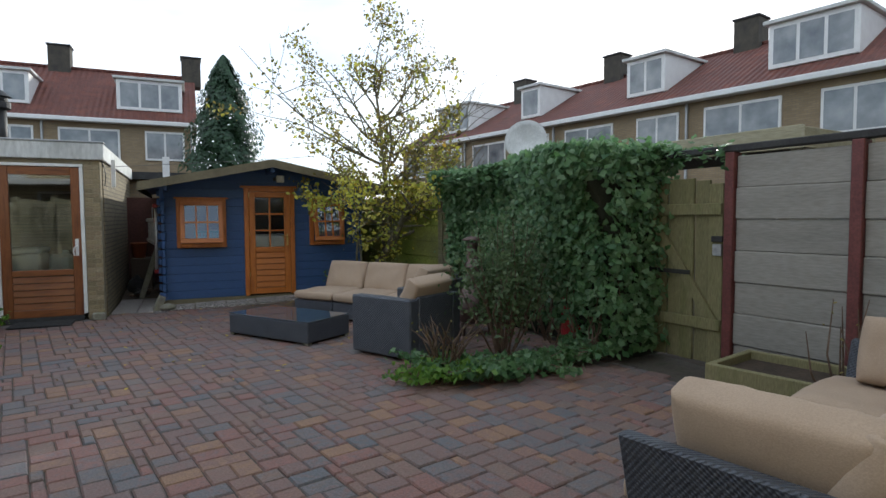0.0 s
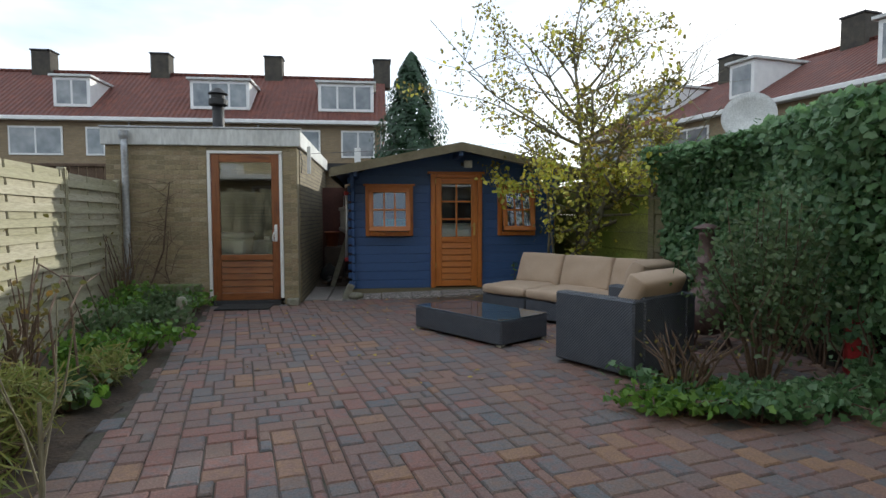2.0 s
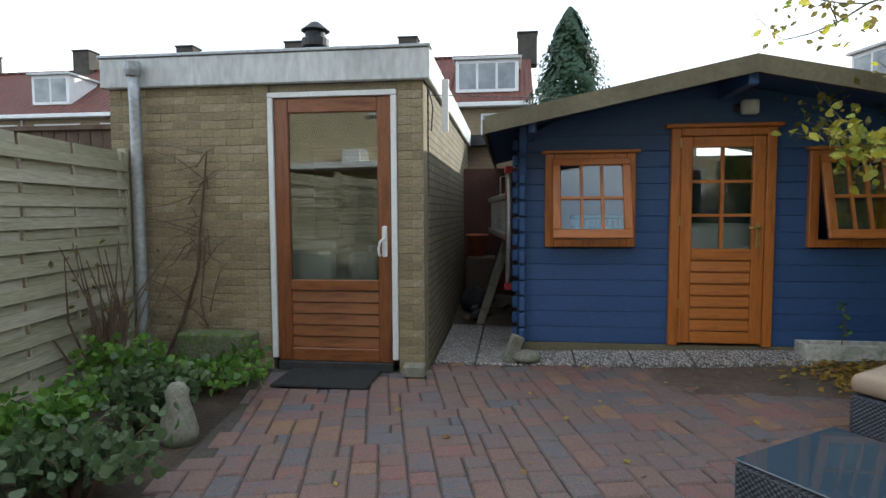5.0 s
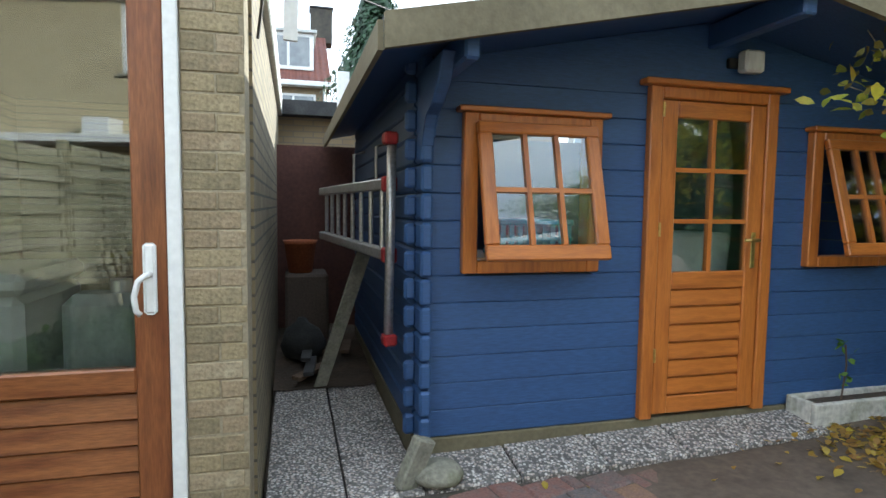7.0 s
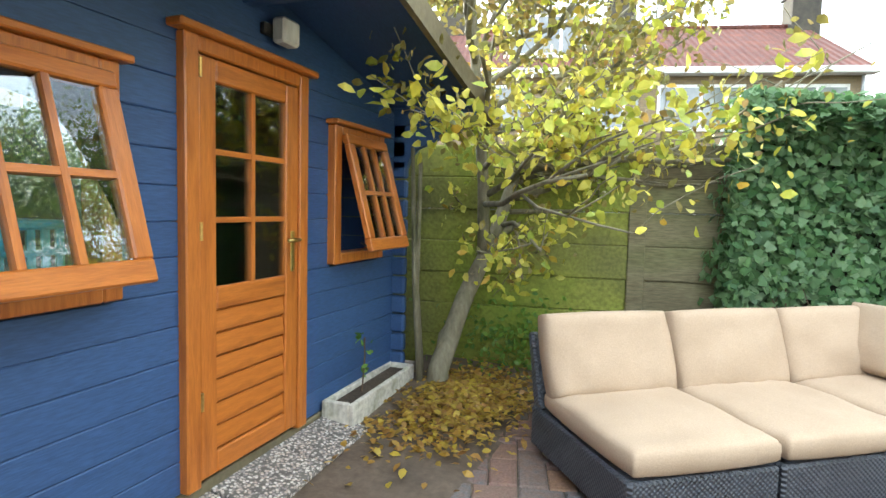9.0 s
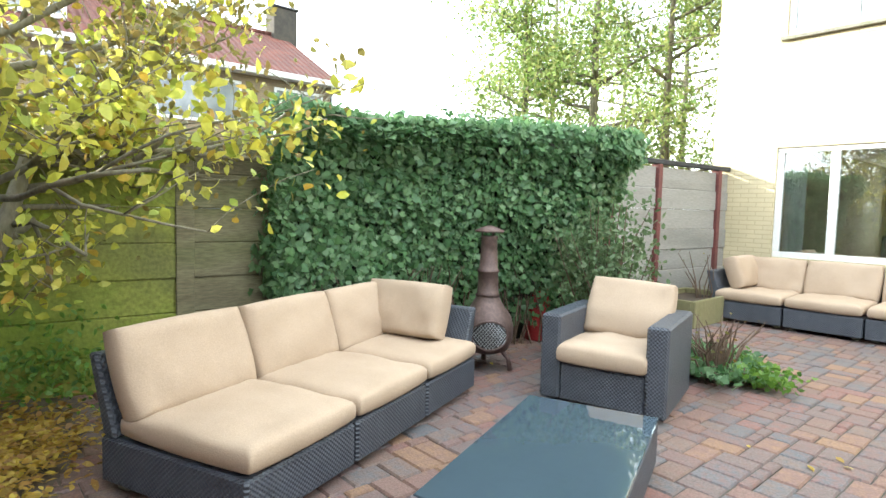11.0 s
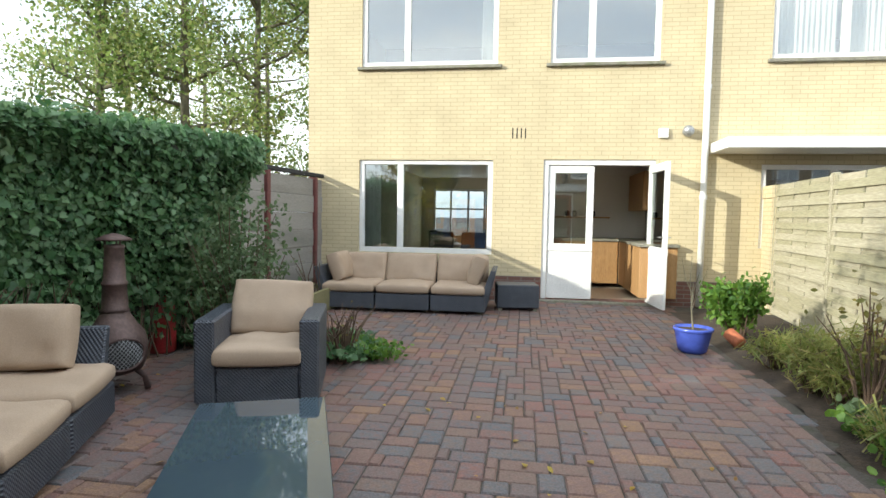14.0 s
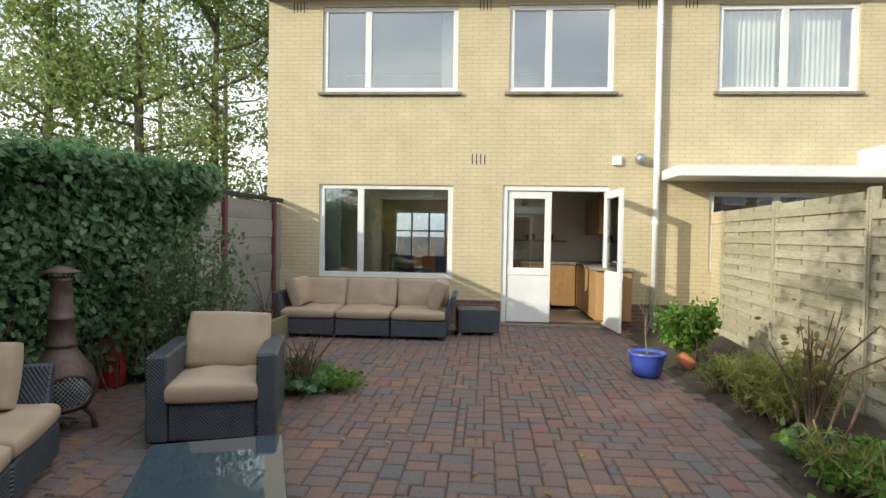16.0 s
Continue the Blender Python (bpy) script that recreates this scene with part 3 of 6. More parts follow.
# the garden doors of the house: one fixed half-glazed leaf, one leaf standing open
doors = part("door", box((-1.53, -0.12, 2.10), (0.12, -0.02, 2.18), 0.006), M_WHITE, house)
for a, b in ((0.04, 0.12), (-1.53, -1.46)):
    part("jamb", box((a, -0.12, 0.04), (b, -0.02, 2.10), 0.006), M_WHITE, doors)
part("threshold", box((-1.56, -0.15, -0.07), (0.15, 0.06, 0.035), 0.01), M_STONE, doors, "grey stone threshold")


def door_leaf(name, w, parent, m, hinge_handle):
    lf = part(name, box((0, -0.025, 0.05), (w, 0.025, 0.78), 0.006), M_WHITE, parent, "white half-glazed door leaf", m)
    part("top_rail", box((0, -0.025, 1.98), (w, 0.025, 2.09), 0.005), M_WHITE, lf)
    part("lock_rail", box((0, -0.032, 0.782), (w, 0.032, 0.90), 0.008), M_WHITE, lf)
    for a, b in ((0, 0.10), (w - 0.10, w)):
        part("stile", box((a, -0.025, 0.90), (b, 0.025, 1.98), 0.005), M_WHITE, lf)
    part("pane", box((0.10, -0.006, 0.90), (w - 0.10, 0.006, 1.98)), M_GLASS, lf).visible_shadow = False
    if hinge_handle:
        for s in (1, -1):
            part("handle", tube([(w - 0.05, 0.03 * s, 1.05), (w - 0.05, 0.07 * s, 1.05), (w - 0.16, 0.07 * s, 1.05)], 0.009, 8), M_STEEL, lf, "steel lever handle", smooth=True)
    return lf


door_leaf("fixed_leaf", 0.68, doors, pose(-0.645, -0.07, 0, 0, 0, 0), False)
door_leaf("open_leaf", 0.80, doors, pose(-1.46, -0.02, 0, 0, 0, 95), True)

# rooms behind the doors and the big window
room = thing("living_room", HOUSE, "dim furnished room behind the garden window", "room", kind="structure")
part("room_floor", box((-1.9, -9.0, -0.05), (3.63, -0.252, 0.03)), M_OAK, room)
part("room_ceiling", box((-7.4, -8.9, 2.5), (3.62, -0.254, 2.62)), M_PLASTER, room)
part("partition", box((0.45, -9.0, 0.03), (0.55, -3.0, 2.5)), M_PLASTER, room)
part("outer_partition", box((-2.0, -5.0, 0.03), (-1.9, -0.252, 2.5)), M_PLASTER, room)
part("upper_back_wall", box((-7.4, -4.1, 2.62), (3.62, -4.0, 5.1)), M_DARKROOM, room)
part("attic_floor", box((-7.4, -8.9, 5.05), (3.62, -0.254, 5.1)), M_PLASTER, room)
kitchen = thing("kitchen_unit", HOUSE @ pose(0, 0.6, 0), "oak kitchen cabinets with a pale worktop inside the house", "kitchen unit")
for i in range(3):
    part("cabinet_door", box((-1.86 + i * 0.001, -1.1 - i * 0.62, 0.12), (-1.32, -0.5 - i * 0.62, 0.88), 0.006), M_OAK, kitchen)
for i in range(3):
    part("cabinet_front", box((-1.30 + i * 0.58, -2.92, 0.12), (-0.74 + i * 0.58, -2.35, 0.88), 0.006), M_OAK, kitchen)
part("worktop", box((-1.88, -2.95, 0.885), (0.44, -2.32, 0.93), 0.004), M_STONE, kitchen)
part("worktop_return", box((-1.88, -2.31, 0.885), (-1.29, -0.45, 0.93), 0.004), M_STONE, kitchen)
part("kitchen_wall", box((-1.89, -3.1, 0.03), (0.44, -3.0, 2.5)), M_PLASTER, kitchen)
part("wall_shelf", box((-1.2, -3.0, 1.30), (-0.2, -2.8, 1.33), 0.003), M_OAK, kitchen)
part("wall_cupboard", box((-1.88, -2.9, 1.45), (-1.55, -1.6, 2.1), 0.006), M_OAK, kitchen)
for i, x in enumerate((-0.55, -0.42, -0.9)):
    tagged(solid("jar", lathe([(0.03, 0), (0.045, 0.02), (0.045, 0.09), (0.02, 0.11)], 14), M_BLACK, None, "", HOUSE @ pose(x, -2.3, 1.331), True), "small dark jar on the kitchen shelf", "jar", "kitchen jars")
street = part("street_window", box((1.6, -9.02, 2.08), (3.25, -8.95, 2.15)), M_WHITE, room)
for x in (1.64, 2.15, 2.70, 3.21):
    part("street_mullion", box((x - 0.03, -9.02, 0.69), (x + 0.03, -8.95, 2.08)), M_WHITE, street)
part("street_transom", box((1.67, -9.018, 1.5), (3.18, -8.96, 1.55)), M_WHITE, street)
part("kitchen_tiles", box((-1.89, -3.0, 0.0301), (0.44, -0.256, 0.036)), M_PALEFLOOR, room, "pale tiled kitchen floor")
table_in = thing("dining_table", HOUSE, "brown wooden dining table inside the house", "table")
part("tabletop", box((1.0, -2.6, 0.72), (2.1, -1.8, 0.76), 0.006), M_OAK, table_in)
for x, y in ((1.06, -2.54), (2.04, -2.54), (1.06, -1.86), (2.04, -1.86)):
    part("leg", box((x - 0.03, y - 0.03, 0.03), (x + 0.03, y + 0.03, 0.72)), M_OAK, table_in)
for x, y, a in ((1.3, -1.6, 0), (1.9, -1.6, 5), (2.35, -2.2, 80)):
    ch = thing("dining_chair", HOUSE @ pose(x, y, 0.03, 0, 0, a), "dark upholstered dining chair inside the house", "chair", "chairs inside the house")
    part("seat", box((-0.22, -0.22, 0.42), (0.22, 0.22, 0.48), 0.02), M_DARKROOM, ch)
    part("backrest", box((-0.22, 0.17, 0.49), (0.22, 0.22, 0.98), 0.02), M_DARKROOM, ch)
    for sx, sy in ((-0.2, -0.2), (0.2, -0.2), (-0.2, 0.2), (0.2, 0.2)):
        part("leg", box((sx - 0.02, sy - 0.02, 0), (sx + 0.02, sy + 0.02, 0.42)), M_BLACK, ch)

# ---- garage ----
garage = thing("garage", pose(0, 10.16, 0), "flat-roofed yellow brick garage with a brown glazed door", "garage")
part("core_wall", box((-2.1, 0.001, -0.07), (-0.83, 0.20, 2.13)), M_MORTAR, garage)
part("pier", box((0.145, 0.001, -0.07), (0.338, 0.20, 2.13)), M_MORTAR, garage)
part("lintel", box((-0.83, 0.02, 2.072), (0.145, 0.20, 2.13)), M_MORTAR, garage)
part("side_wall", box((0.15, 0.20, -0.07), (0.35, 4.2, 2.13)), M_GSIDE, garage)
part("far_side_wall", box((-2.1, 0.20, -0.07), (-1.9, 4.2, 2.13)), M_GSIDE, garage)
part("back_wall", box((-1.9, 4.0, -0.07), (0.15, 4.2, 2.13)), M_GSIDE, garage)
part("garage_floor", box((-1.9, 0.20, -0.06), (0.15, 4.0, 0.02)), M_STONE, garage)
part("roof_slab", box((-2.06, 0.03, 2.132), (0.33, 4.2, 2.32)), M_BITUMEN, garage)
part("fascia", box((-2.14, -0.05, 2.13), (0.39, 0.0, 2.35), 0.008), M_FASCIA, garage, "white painted fascia board")
part("side_fascia", box((0.34, 0.0, 2.13), (0.39, 4.25, 2.35), 0.008), M_FASCIA, garage)
part("roof_trim", box((-2.15, -0.06, 2.352), (0.40, 0.06, 2.375), 0.004), M_STEEL, garage)
flue = part("flue", tube([(-1.35, 2.6, 2.3), (-1.35, 2.6, 3.15)], 0.10, 16), M_BLACK, garage, "dark metal flue with a cowl", smooth=True)
part("cowl", lathe([(0.11, 0), (0.16, 0.03), (0.16, 0.12), (0.12, 0.14), (0.12, 0.2), (0.17, 0.22), (0.05, 0.32)], 18, at=(-1.35, 2.6, 3.12)), M_BLACK, flue)
dp = part("downpipe", tube([(-1.82, -0.12, 2.25), (-1.82, -0.10, 2.0), (-1.83, -0.09, 0.35), (-1.80, -0.12, 0.05)], 0.042, 12), M_STEEL, garage, "grey zinc downpipe", smooth=True)
part("pipe_head", lathe([(0.05, 0), (0.06, 0.04), (0.06, 0.1)], 14, at=(-1.82, -0.12, 2.2)), M_STEEL, dp)
part("pipe_shoe", lathe([(0.055, 0), (0.055, 0.14)], 14, at=(-1.81, -0.11, 0.12)), M_STEEL, dp)
part("broken_lath", box((0.352, 0.25, 1.75), (0.40, 0.29, 2.12)), M_WHITE, garage, "loose white lath", pose(0.06, 0.1, 0.02, 8, 1.5, 0))
part("cable", tube([(0.36, 0.1, 2.1), (0.40, 0.06, 1.95), (0.37, 0.2, 1.8)], 0.006, 5), M_BLACK, garage)

gdoor = thing("garage_door", pose(0, 10.16, 0), "brown varnished door with a large pane and slatted foot in a white surround", "door")
for a, b in ((-0.83, -0.79), (0.10, 0.143)):
    part("white_trim", box((a, -0.02, 0.085), (b, 0.03, 2.03), 0.004), M_WHITE, gdoor)
part("white_trim", box((-0.83, -0.02, 2.031), (0.143, 0.03, 2.07), 0.004), M_WHITE, gdoor)
for a, b in ((-0.788, -0.68), (-0.005, 0.098)):
    part("stile", box((a, 0.0, 0.06), (b, 0.05, 2.028), 0.006), M_BROWN, gdoor)
part("head_rail", box((-0.68, 0.0, 1.92), (-0.005, 0.05, 2.028), 0.006), M_BROWN_H, gdoor)
part("lock_rail", box((-0.68, 0.0, 0.60), (-0.005, 0.05, 0.68), 0.006), M_BROWN_H, gdoor)
part("foot_rail", box((-0.68, 0.0, 0.06), (-0.005, 0.05, 0.16), 0.006), M_BROWN_H, gdoor)
for i in range(5):
    part("slat", prism([(0.0, 0.0), (0.032, 0.0), (0.018, 0.082), (0.0, 0.082)], -0.68, -0.005, 0.003, axis="x"), M_BROWN_H, gdoor, "", pose(0, 0.012, 0.163 + i * 0.087) @ Matrix.Diagonal((1, -1, 1, 1)) @ Matrix.Translation((0, -0.03, 0)))
part("pane", box((-0.68, 0.02, 0.68), (-0.005, 0.026, 1.92)), M_DARKGLASS, gdoor).visible_shadow = False
hplate = part("handle_plate", box((0.026, -0.014, 0.855), (0.066, 0.0, 1.085), 0.010), M_WHITE, gdoor, "white handle plate")
part("lever", tube([(0.046, -0.014, 0.985), (0.042, -0.05, 0.985), (0.022, -0.056, 0.968), (0.010, -0.056, 0.92), (0.014, -0.052, 0.875), (0.024, -0.046, 0.862)], 0.0095, 8), M_WHITE, hplate, smooth=True)
part("sill", box((-0.79, -0.012, -0.01), (0.10, 0.05, 0.058), 0.006), M_BITUMEN, gdoor, "dark concrete sill")
fridge = thing("white_freezer", pose(-0.72, 10.72, 0.02), "white chest freezer inside the garage", "freezer")
part("body", box((-0.35, -0.3, 0), (0.3, 0.3, 0.86), 0.03), M_WHITE, fridge)
part("lid", box((-0.36, -0.31, 0.862), (0.31, 0.31, 0.94), 0.025), M_WHITE, fridge)
jerry = thing("white_canister", pose(-0.22, 10.66, 0.02), "white plastic canister inside the garage", "canister")
part("body", box((-0.14, -0.1, 0), (0.14, 0.1, 0.84), 0.04), M_FASCIA, jerry)
part("cap", lathe([(0.04, 0), (0.04, 0.05)], 14, at=(0.05, 0, 0.84)), M_WHITE, jerry)
mat = tagged(solid("door_mat", box((-0.66, 9.68, 0.002), (0.02, 10.10, 0.022), 0.008), M_RUBBER), "black rubber door mat on the paving", "door mat")
tagged(solid("loose_paver", box((0.2, 9.98, 0.0), (0.36, 10.10, 0.09), 0.012), M_STONE), "grey loose concrete block beside the garage", "block")

# ---- blue garden cabin ----
CY = 10.73
cabin = thing("garden_cabin", pose(0, CY, 0), "blue painted log cabin with orange door and windows", "cabin")
CX0, CX1, CD = 1.04, 4.08, 2.6
HOLES = [(1.27, 1.91, 0.93, 1.62), (2.23, 2.96, 0.10, 1.81), (3.25, 3.77, 0.93, 1.62)]
STEP = 0.128


def roof_z(x):
    return 1.86 + 0.205 * (1.52 - abs(x - 2.585))


z = 0.12
while z < 2.2:
    top = z + STEP - 0.0008
    lo = CX0 + 0.02
    hi = CX1 - 0.02
    if roof_z(lo) - 0.01 < top:
        # gable boards, cut to the slope of the roof
        r0, r1 = (min(1.5, max(0.0, 1.52 - (h + 0.004 - 1.86) / 0.205)) for h in (z, top))
        if r0 > 0.05:
            part("gable_plank", prism([(2.585 - r0, z), (2.585 + r0, z), (2.585 + r1, top), (2.585 - r1, top)], -0.012, 0.04), M_BLUE, cabin)
        z += STEP
        continue
    cuts, x = [], lo
    for a, b, c, d in HOLES:
        if c < top - 0.03 and d > z + 0.03:
            if a > x:
                cuts.append((x, a))
            x = b
    if hi > x:
        cuts.append((x, hi))
    for a, b in cuts:
        if b - a > 0.04:
            part("plank", prism([(0.0, z), (-0.0095, z + 0.0015), (-0.012, z + 0.006), (-0.012, top - 0.004), (-0.008, top), (0.04, top), (0.04, z)], a, b, axis="x"), M_BLUE, cabin)
    z += STEP
z = 0.12
while z < 1.8:
    part("side_plank", prism([(CX0, z), (CX0 - 0.012, z + 0.012), (CX0 - 0.012, z + STEP - 0.016), (CX0, z + STEP - 0.004), (CX0 + 0.04, z + STEP - 0.004), (CX0 + 0.04, z)], 0.05, CD), M_BLUE, cabin)
    part("far_plank", box((CX1 - 0.04, 0.05, z), (CX1, CD, z + STEP - 0.004)), M_BLUE, cabin)
    for x in (CX0 + 0.02, CX1 - 0.02):
        e = bmesh.new()
        box((x - 0.028, -0.10, z + 0.004), (x + 0.028, 0.05, z + STEP - 0.006), 0.012, e)
        part("log_end", e, M_BLUE, cabin)
    e = box((CX0 - 0.06, 0.0, z + STEP / 2 - 0.045), (CX0 - 0.005, 0.045, z + STEP / 2 + 0.05), 0.012)
    part("cross_end", e, M_BLUE, cabin)
    z += STEP
part("back_wall", box((CX0, CD, 0.12), (CX1, CD + 0.04, 1.85)), M_BLUE, cabin)
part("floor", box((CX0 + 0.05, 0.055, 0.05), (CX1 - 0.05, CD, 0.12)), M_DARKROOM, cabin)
part("base_beam", box((CX0 - 0.02, -0.02, -0.02), (CX1, 0.05, 0.118), 0.006), M_ROOFEDGE, cabin, "weathered base beam")
part("side_beam", box((CX0 - 0.015, 0.052, -0.02), (CX0 + 0.04, CD, 0.118)), M_ROOFEDGE, cabin)
for s in (1, -1):
    # roof slope with its boards, felt and front edge
    xa, xb = 2.585, 2.585 + s * 1.80
    za, zb = roof_z(2.585), roof_z(xb)
    part("roof_board", prism([(xa, za), (xb, zb), (xb, zb + 0.03), (xa, za + 0.03)], -0.60, CD + 0.2), M_BLUE, cabin)
    part("roof_felt", prism([(xa, za + 0.031), (xb, zb + 0.031), (xb, zb + 0.045), (xa, za + 0.045)], -0.61, CD + 0.22), M_BITUMEN, cabin)
    part("verge_board", prism([(xa, za - 0.07), (xb, zb - 0.07), (xb, zb + 0.05), (xa, za + 0.05)], -0.635, -0.605), M_ROOFEDGE, cabin, "weathered olive verge board")
    part("eaves_board", box((min(xb, xb + s * 0.02), -0.60, zb - 0.07), (max(xb, xb + s * 0.02), CD + 0.2, zb + 0.03)), M_ROOFEDGE, cabin)
    part("purlin", box((2.585 + s * 1.47 - 0.03, -0.56, roof_z(2.585 + 1.47) - 0.13), (2.585 + s * 1.47 + 0.03, 0.0, roof_z(2.585 + 1.47) - 0.01), 0.01), M_BLUE, cabin)
for x in (CX0 - 0.008, CX1 - 0.048):
    part("corbel", prism([(0.0, 1.46), (-0.102, 1.47), (-0.125, 1.55), (-0.17, 1.60), (-0.28, 1.63), (-0.38, 1.70), (-0.44, 1.80), (0.0, 1.80)], x, x + 0.056, 0.006, axis="x"), M_BLUE, cabin, "curved blue roof bracket")
part("ridge_purlin", box((2.55, -0.58, roof_z(2.585) - 0.14), (2.62, 0.0, roof_z(2.585) - 0.02), 0.008), M_BLUE, cabin)


def cabin_window(x0, W=0.74):
    """Top-hung window, pushed open at its foot, three by two panes."""
    w = thing("cabin_window", pose(x0, CY - 0.012, 0.90), "orange stained wooden window propped open, six panes", "window", "cabin windows")
    H = 0.74
    for lo, hi in (((0, -0.045, 0), (0.07, 0.05, H)), ((W - 0.07, -0.045, 0), (W, 0.05, H)), ((0.07, -0.045, H - 0.06), (W - 0.07, 0.05, H)), ((0.07, -0.045, 0), (W - 0.07, 0.05, 0.06))):
        part("frame", box(lo, hi, 0.006), M_ORANGE, w)
    part("drip_board", box((-0.03, -0.075, H), (W + 0.03, 0.0, H + 0.025), 0.005), M_ORANGE_H, w)
    sash = part("sash", box((0.05, -0.035, -0.055), (W - 0.05, 0.0, 0.0), 0.006), M_ORANGE_H, w, "", pose(0, -0.048, H - 0.05, -15, 0, 0))
    h = H - 0.10
    part("bottom_rail", box((0.05, -0.035, -h), (W - 0.05, 0.0, -h + 0.07), 0.006), M_ORANGE_H, sash)
    for a in (0.05, W - 0.115):
        part("stile", box((a, -0.035, -h + 0.07), (a + 0.065, 0.0, -0.055), 0.006), M_ORANGE, sash)
    for k in (1, 2):
        x = 0.115 + (W - 0.23) * k / 3
        part("glazing_bar", box((x - 0.011, -0.032, -h + 0.07), (x + 0.011, -0.004, -0.055)), M_ORANGE, sash)
    part("glazing_bar", box((0.115, -0.031, -h / 2 - 0.011), (W - 0.115, -0.005, -h / 2 + 0.011)), M_ORANGE_H, sash)
    part("pane", box((0.115, -0.02, -h + 0.07), (W - 0.115, -0.015, -0.055)), M_CABGLASS, sash).visible_shadow = False
    part("stay", tube([(W / 2, -0.10, 0.08), (W / 2 + 0.05, -0.02, 0.1)], 0.006, 6), M_STEEL, w)
    return w


cabin_window(1.24, 0.70)
cabin_window(3.22, 0.58)
cdoor = thing("cabin_door", pose(2.205, CY - 0.012, 0.122), "orange stained wooden door, six panes above slats", "door")
DW, DH = 0.775, 1.70
for lo, hi in (((0, -0.04, 0), (0.07, 0.05, DH)), ((DW - 0.07, -0.04, 0), (DW, 0.05, DH)), ((0.07, -0.04, DH - 0.06), (DW - 0.07, 0.05, DH))):
    part("frame", box(lo, hi, 0.006), M_ORANGE, cdoor)
part("drip_board", box((-0.05, -0.075, DH), (DW + 0.035, 0.0, DH + 0.03), 0.006), M_ORANGE_H, cdoor)
for a, b in ((0.073, 0.165), (DW - 0.165, DW - 0.073)):
    part("stile", box((a, -0.03, 0.02), (b, 0.02, DH - 0.065), 0.006), M_ORANGE, cdoor)
for a, b in ((0.02, 0.11), (0.675, 0.765), (DH - 0.15, DH - 0.065)):
    part("rail", box((0.165, -0.03, a), (DW - 0.165, 0.02, b), 0.006), M_ORANGE_H, cdoor)
for i in range(6):
    part("slat", prism([(0.0, 0.0), (-0.024, 0.006), (-0.012, 0.089), (0.0, 0.089)], 0.165, DW - 0.165, 0.003, axis="x"), M_ORANGE_H, cdoor, "", pose(0, 0.0, 0.113 + i * 0.0935))
part("slat_backing", box((0.165, 0.002, 0.13), (DW - 0.165, 0.012, 0.675)), M_ORANGE_H, cdoor)
part("glazing_bar", box((DW / 2 - 0.012, -0.024, 0.765), (DW / 2 + 0.012, 0.006, DH - 0.15)), M_ORANGE, cdoor)
for k in (1, 2):
    z = 0.765 + (DH - 0.915) * k / 3
    part("glazing_bar", box((0.165, -0.023, z - 0.011), (DW - 0.165, 0.005, z + 0.011)), M_ORANGE_H, cdoor)
part("pane", box((0.165, -0.01, 0.765), (DW - 0.165, -0.005, DH - 0.15)), M_CABGLASS, cdoor).visible_shadow = False
hp = part("handle_plate", box((DW - 0.135, -0.036, 0.78), (DW - 0.105, -0.03, 0.97), 0.003), M_BRASS, cdoor, "brass handle plate")
part("lever", tube([(DW - 0.12, -0.034, 0.93), (DW - 0.12, -0.075, 0.93), (DW - 0.21, -0.075, 0.93)], 0.009, 8), M_BRASS, hp, smooth=True)
for z in (0.3, 0.95, 1.55):
    part("hinge", tube([(0.072, -0.038, z), (0.072, -0.038, z + 0.07)], 0.008, 8), M_BRASS, cdoor)
lamp = thing("cabin_lamp", pose(2.76, CY - 0.012, 1.91), "grey floodlight above the cabin door", "wall lamp")
part("housing", box((-0.06, -0.10, 0), (0.06, -0.03, 0.11), 0.012), M_FASCIA, lamp)
part("bracket", box((-0.10, -0.03, 0.03), (0.02, 0.0, 0.08), 0.006), M_BLACK, lamp)
# what shows behind the cabin's panes
bench = thing("work_bench", pose(1.6, CY + 0.36, 0.12), "wooden bench inside the cabin", "bench")
part("top", box((-0.4, -0.25, 0.80), (0.45, 0.25, 0.84), 0.005), M_OAK, bench)
for x in (-0.35, 0.4):
    part("leg", box((x - 0.03, -0.22, 0), (x + 0.03, 0.22, 0.80)), M_OAK, bench)
crate = thing("laundry_basket", pose(1.68, CY + 0.24, 0.96), "light blue perforated plastic basket on a bench", "basket")
for i in range(9):
    for y in (-0.12, 0.12):
        part("bar", box((-0.19 + i * 0.045, y - 0.004, 0.03), (-0.165 + i * 0.045, y + 0.004, 0.16)), M_CYAN, crate)
part("rim", box((-0.2, -0.13, 0.16), (0.21, 0.13, 0.19), 0.008), M_CYAN, crate)
part("base", box((-0.2, -0.13, 0.0), (0.21, 0.13, 0.03), 0.008), M_CYAN, crate)
part("lower_band", box((-0.195, -0.125, 0.08), (0.205, 0.125, 0.10), 0.004), M_CYAN, crate)
wb = thing("white_box", pose(2.58, CY + 0.32, 0.12), "white carton behind the cabin door", "box")
part("body", box((-0.3, -0.2, 0), (0.3, 0.2, 0.96), 0.02), M_WHITE, wb)

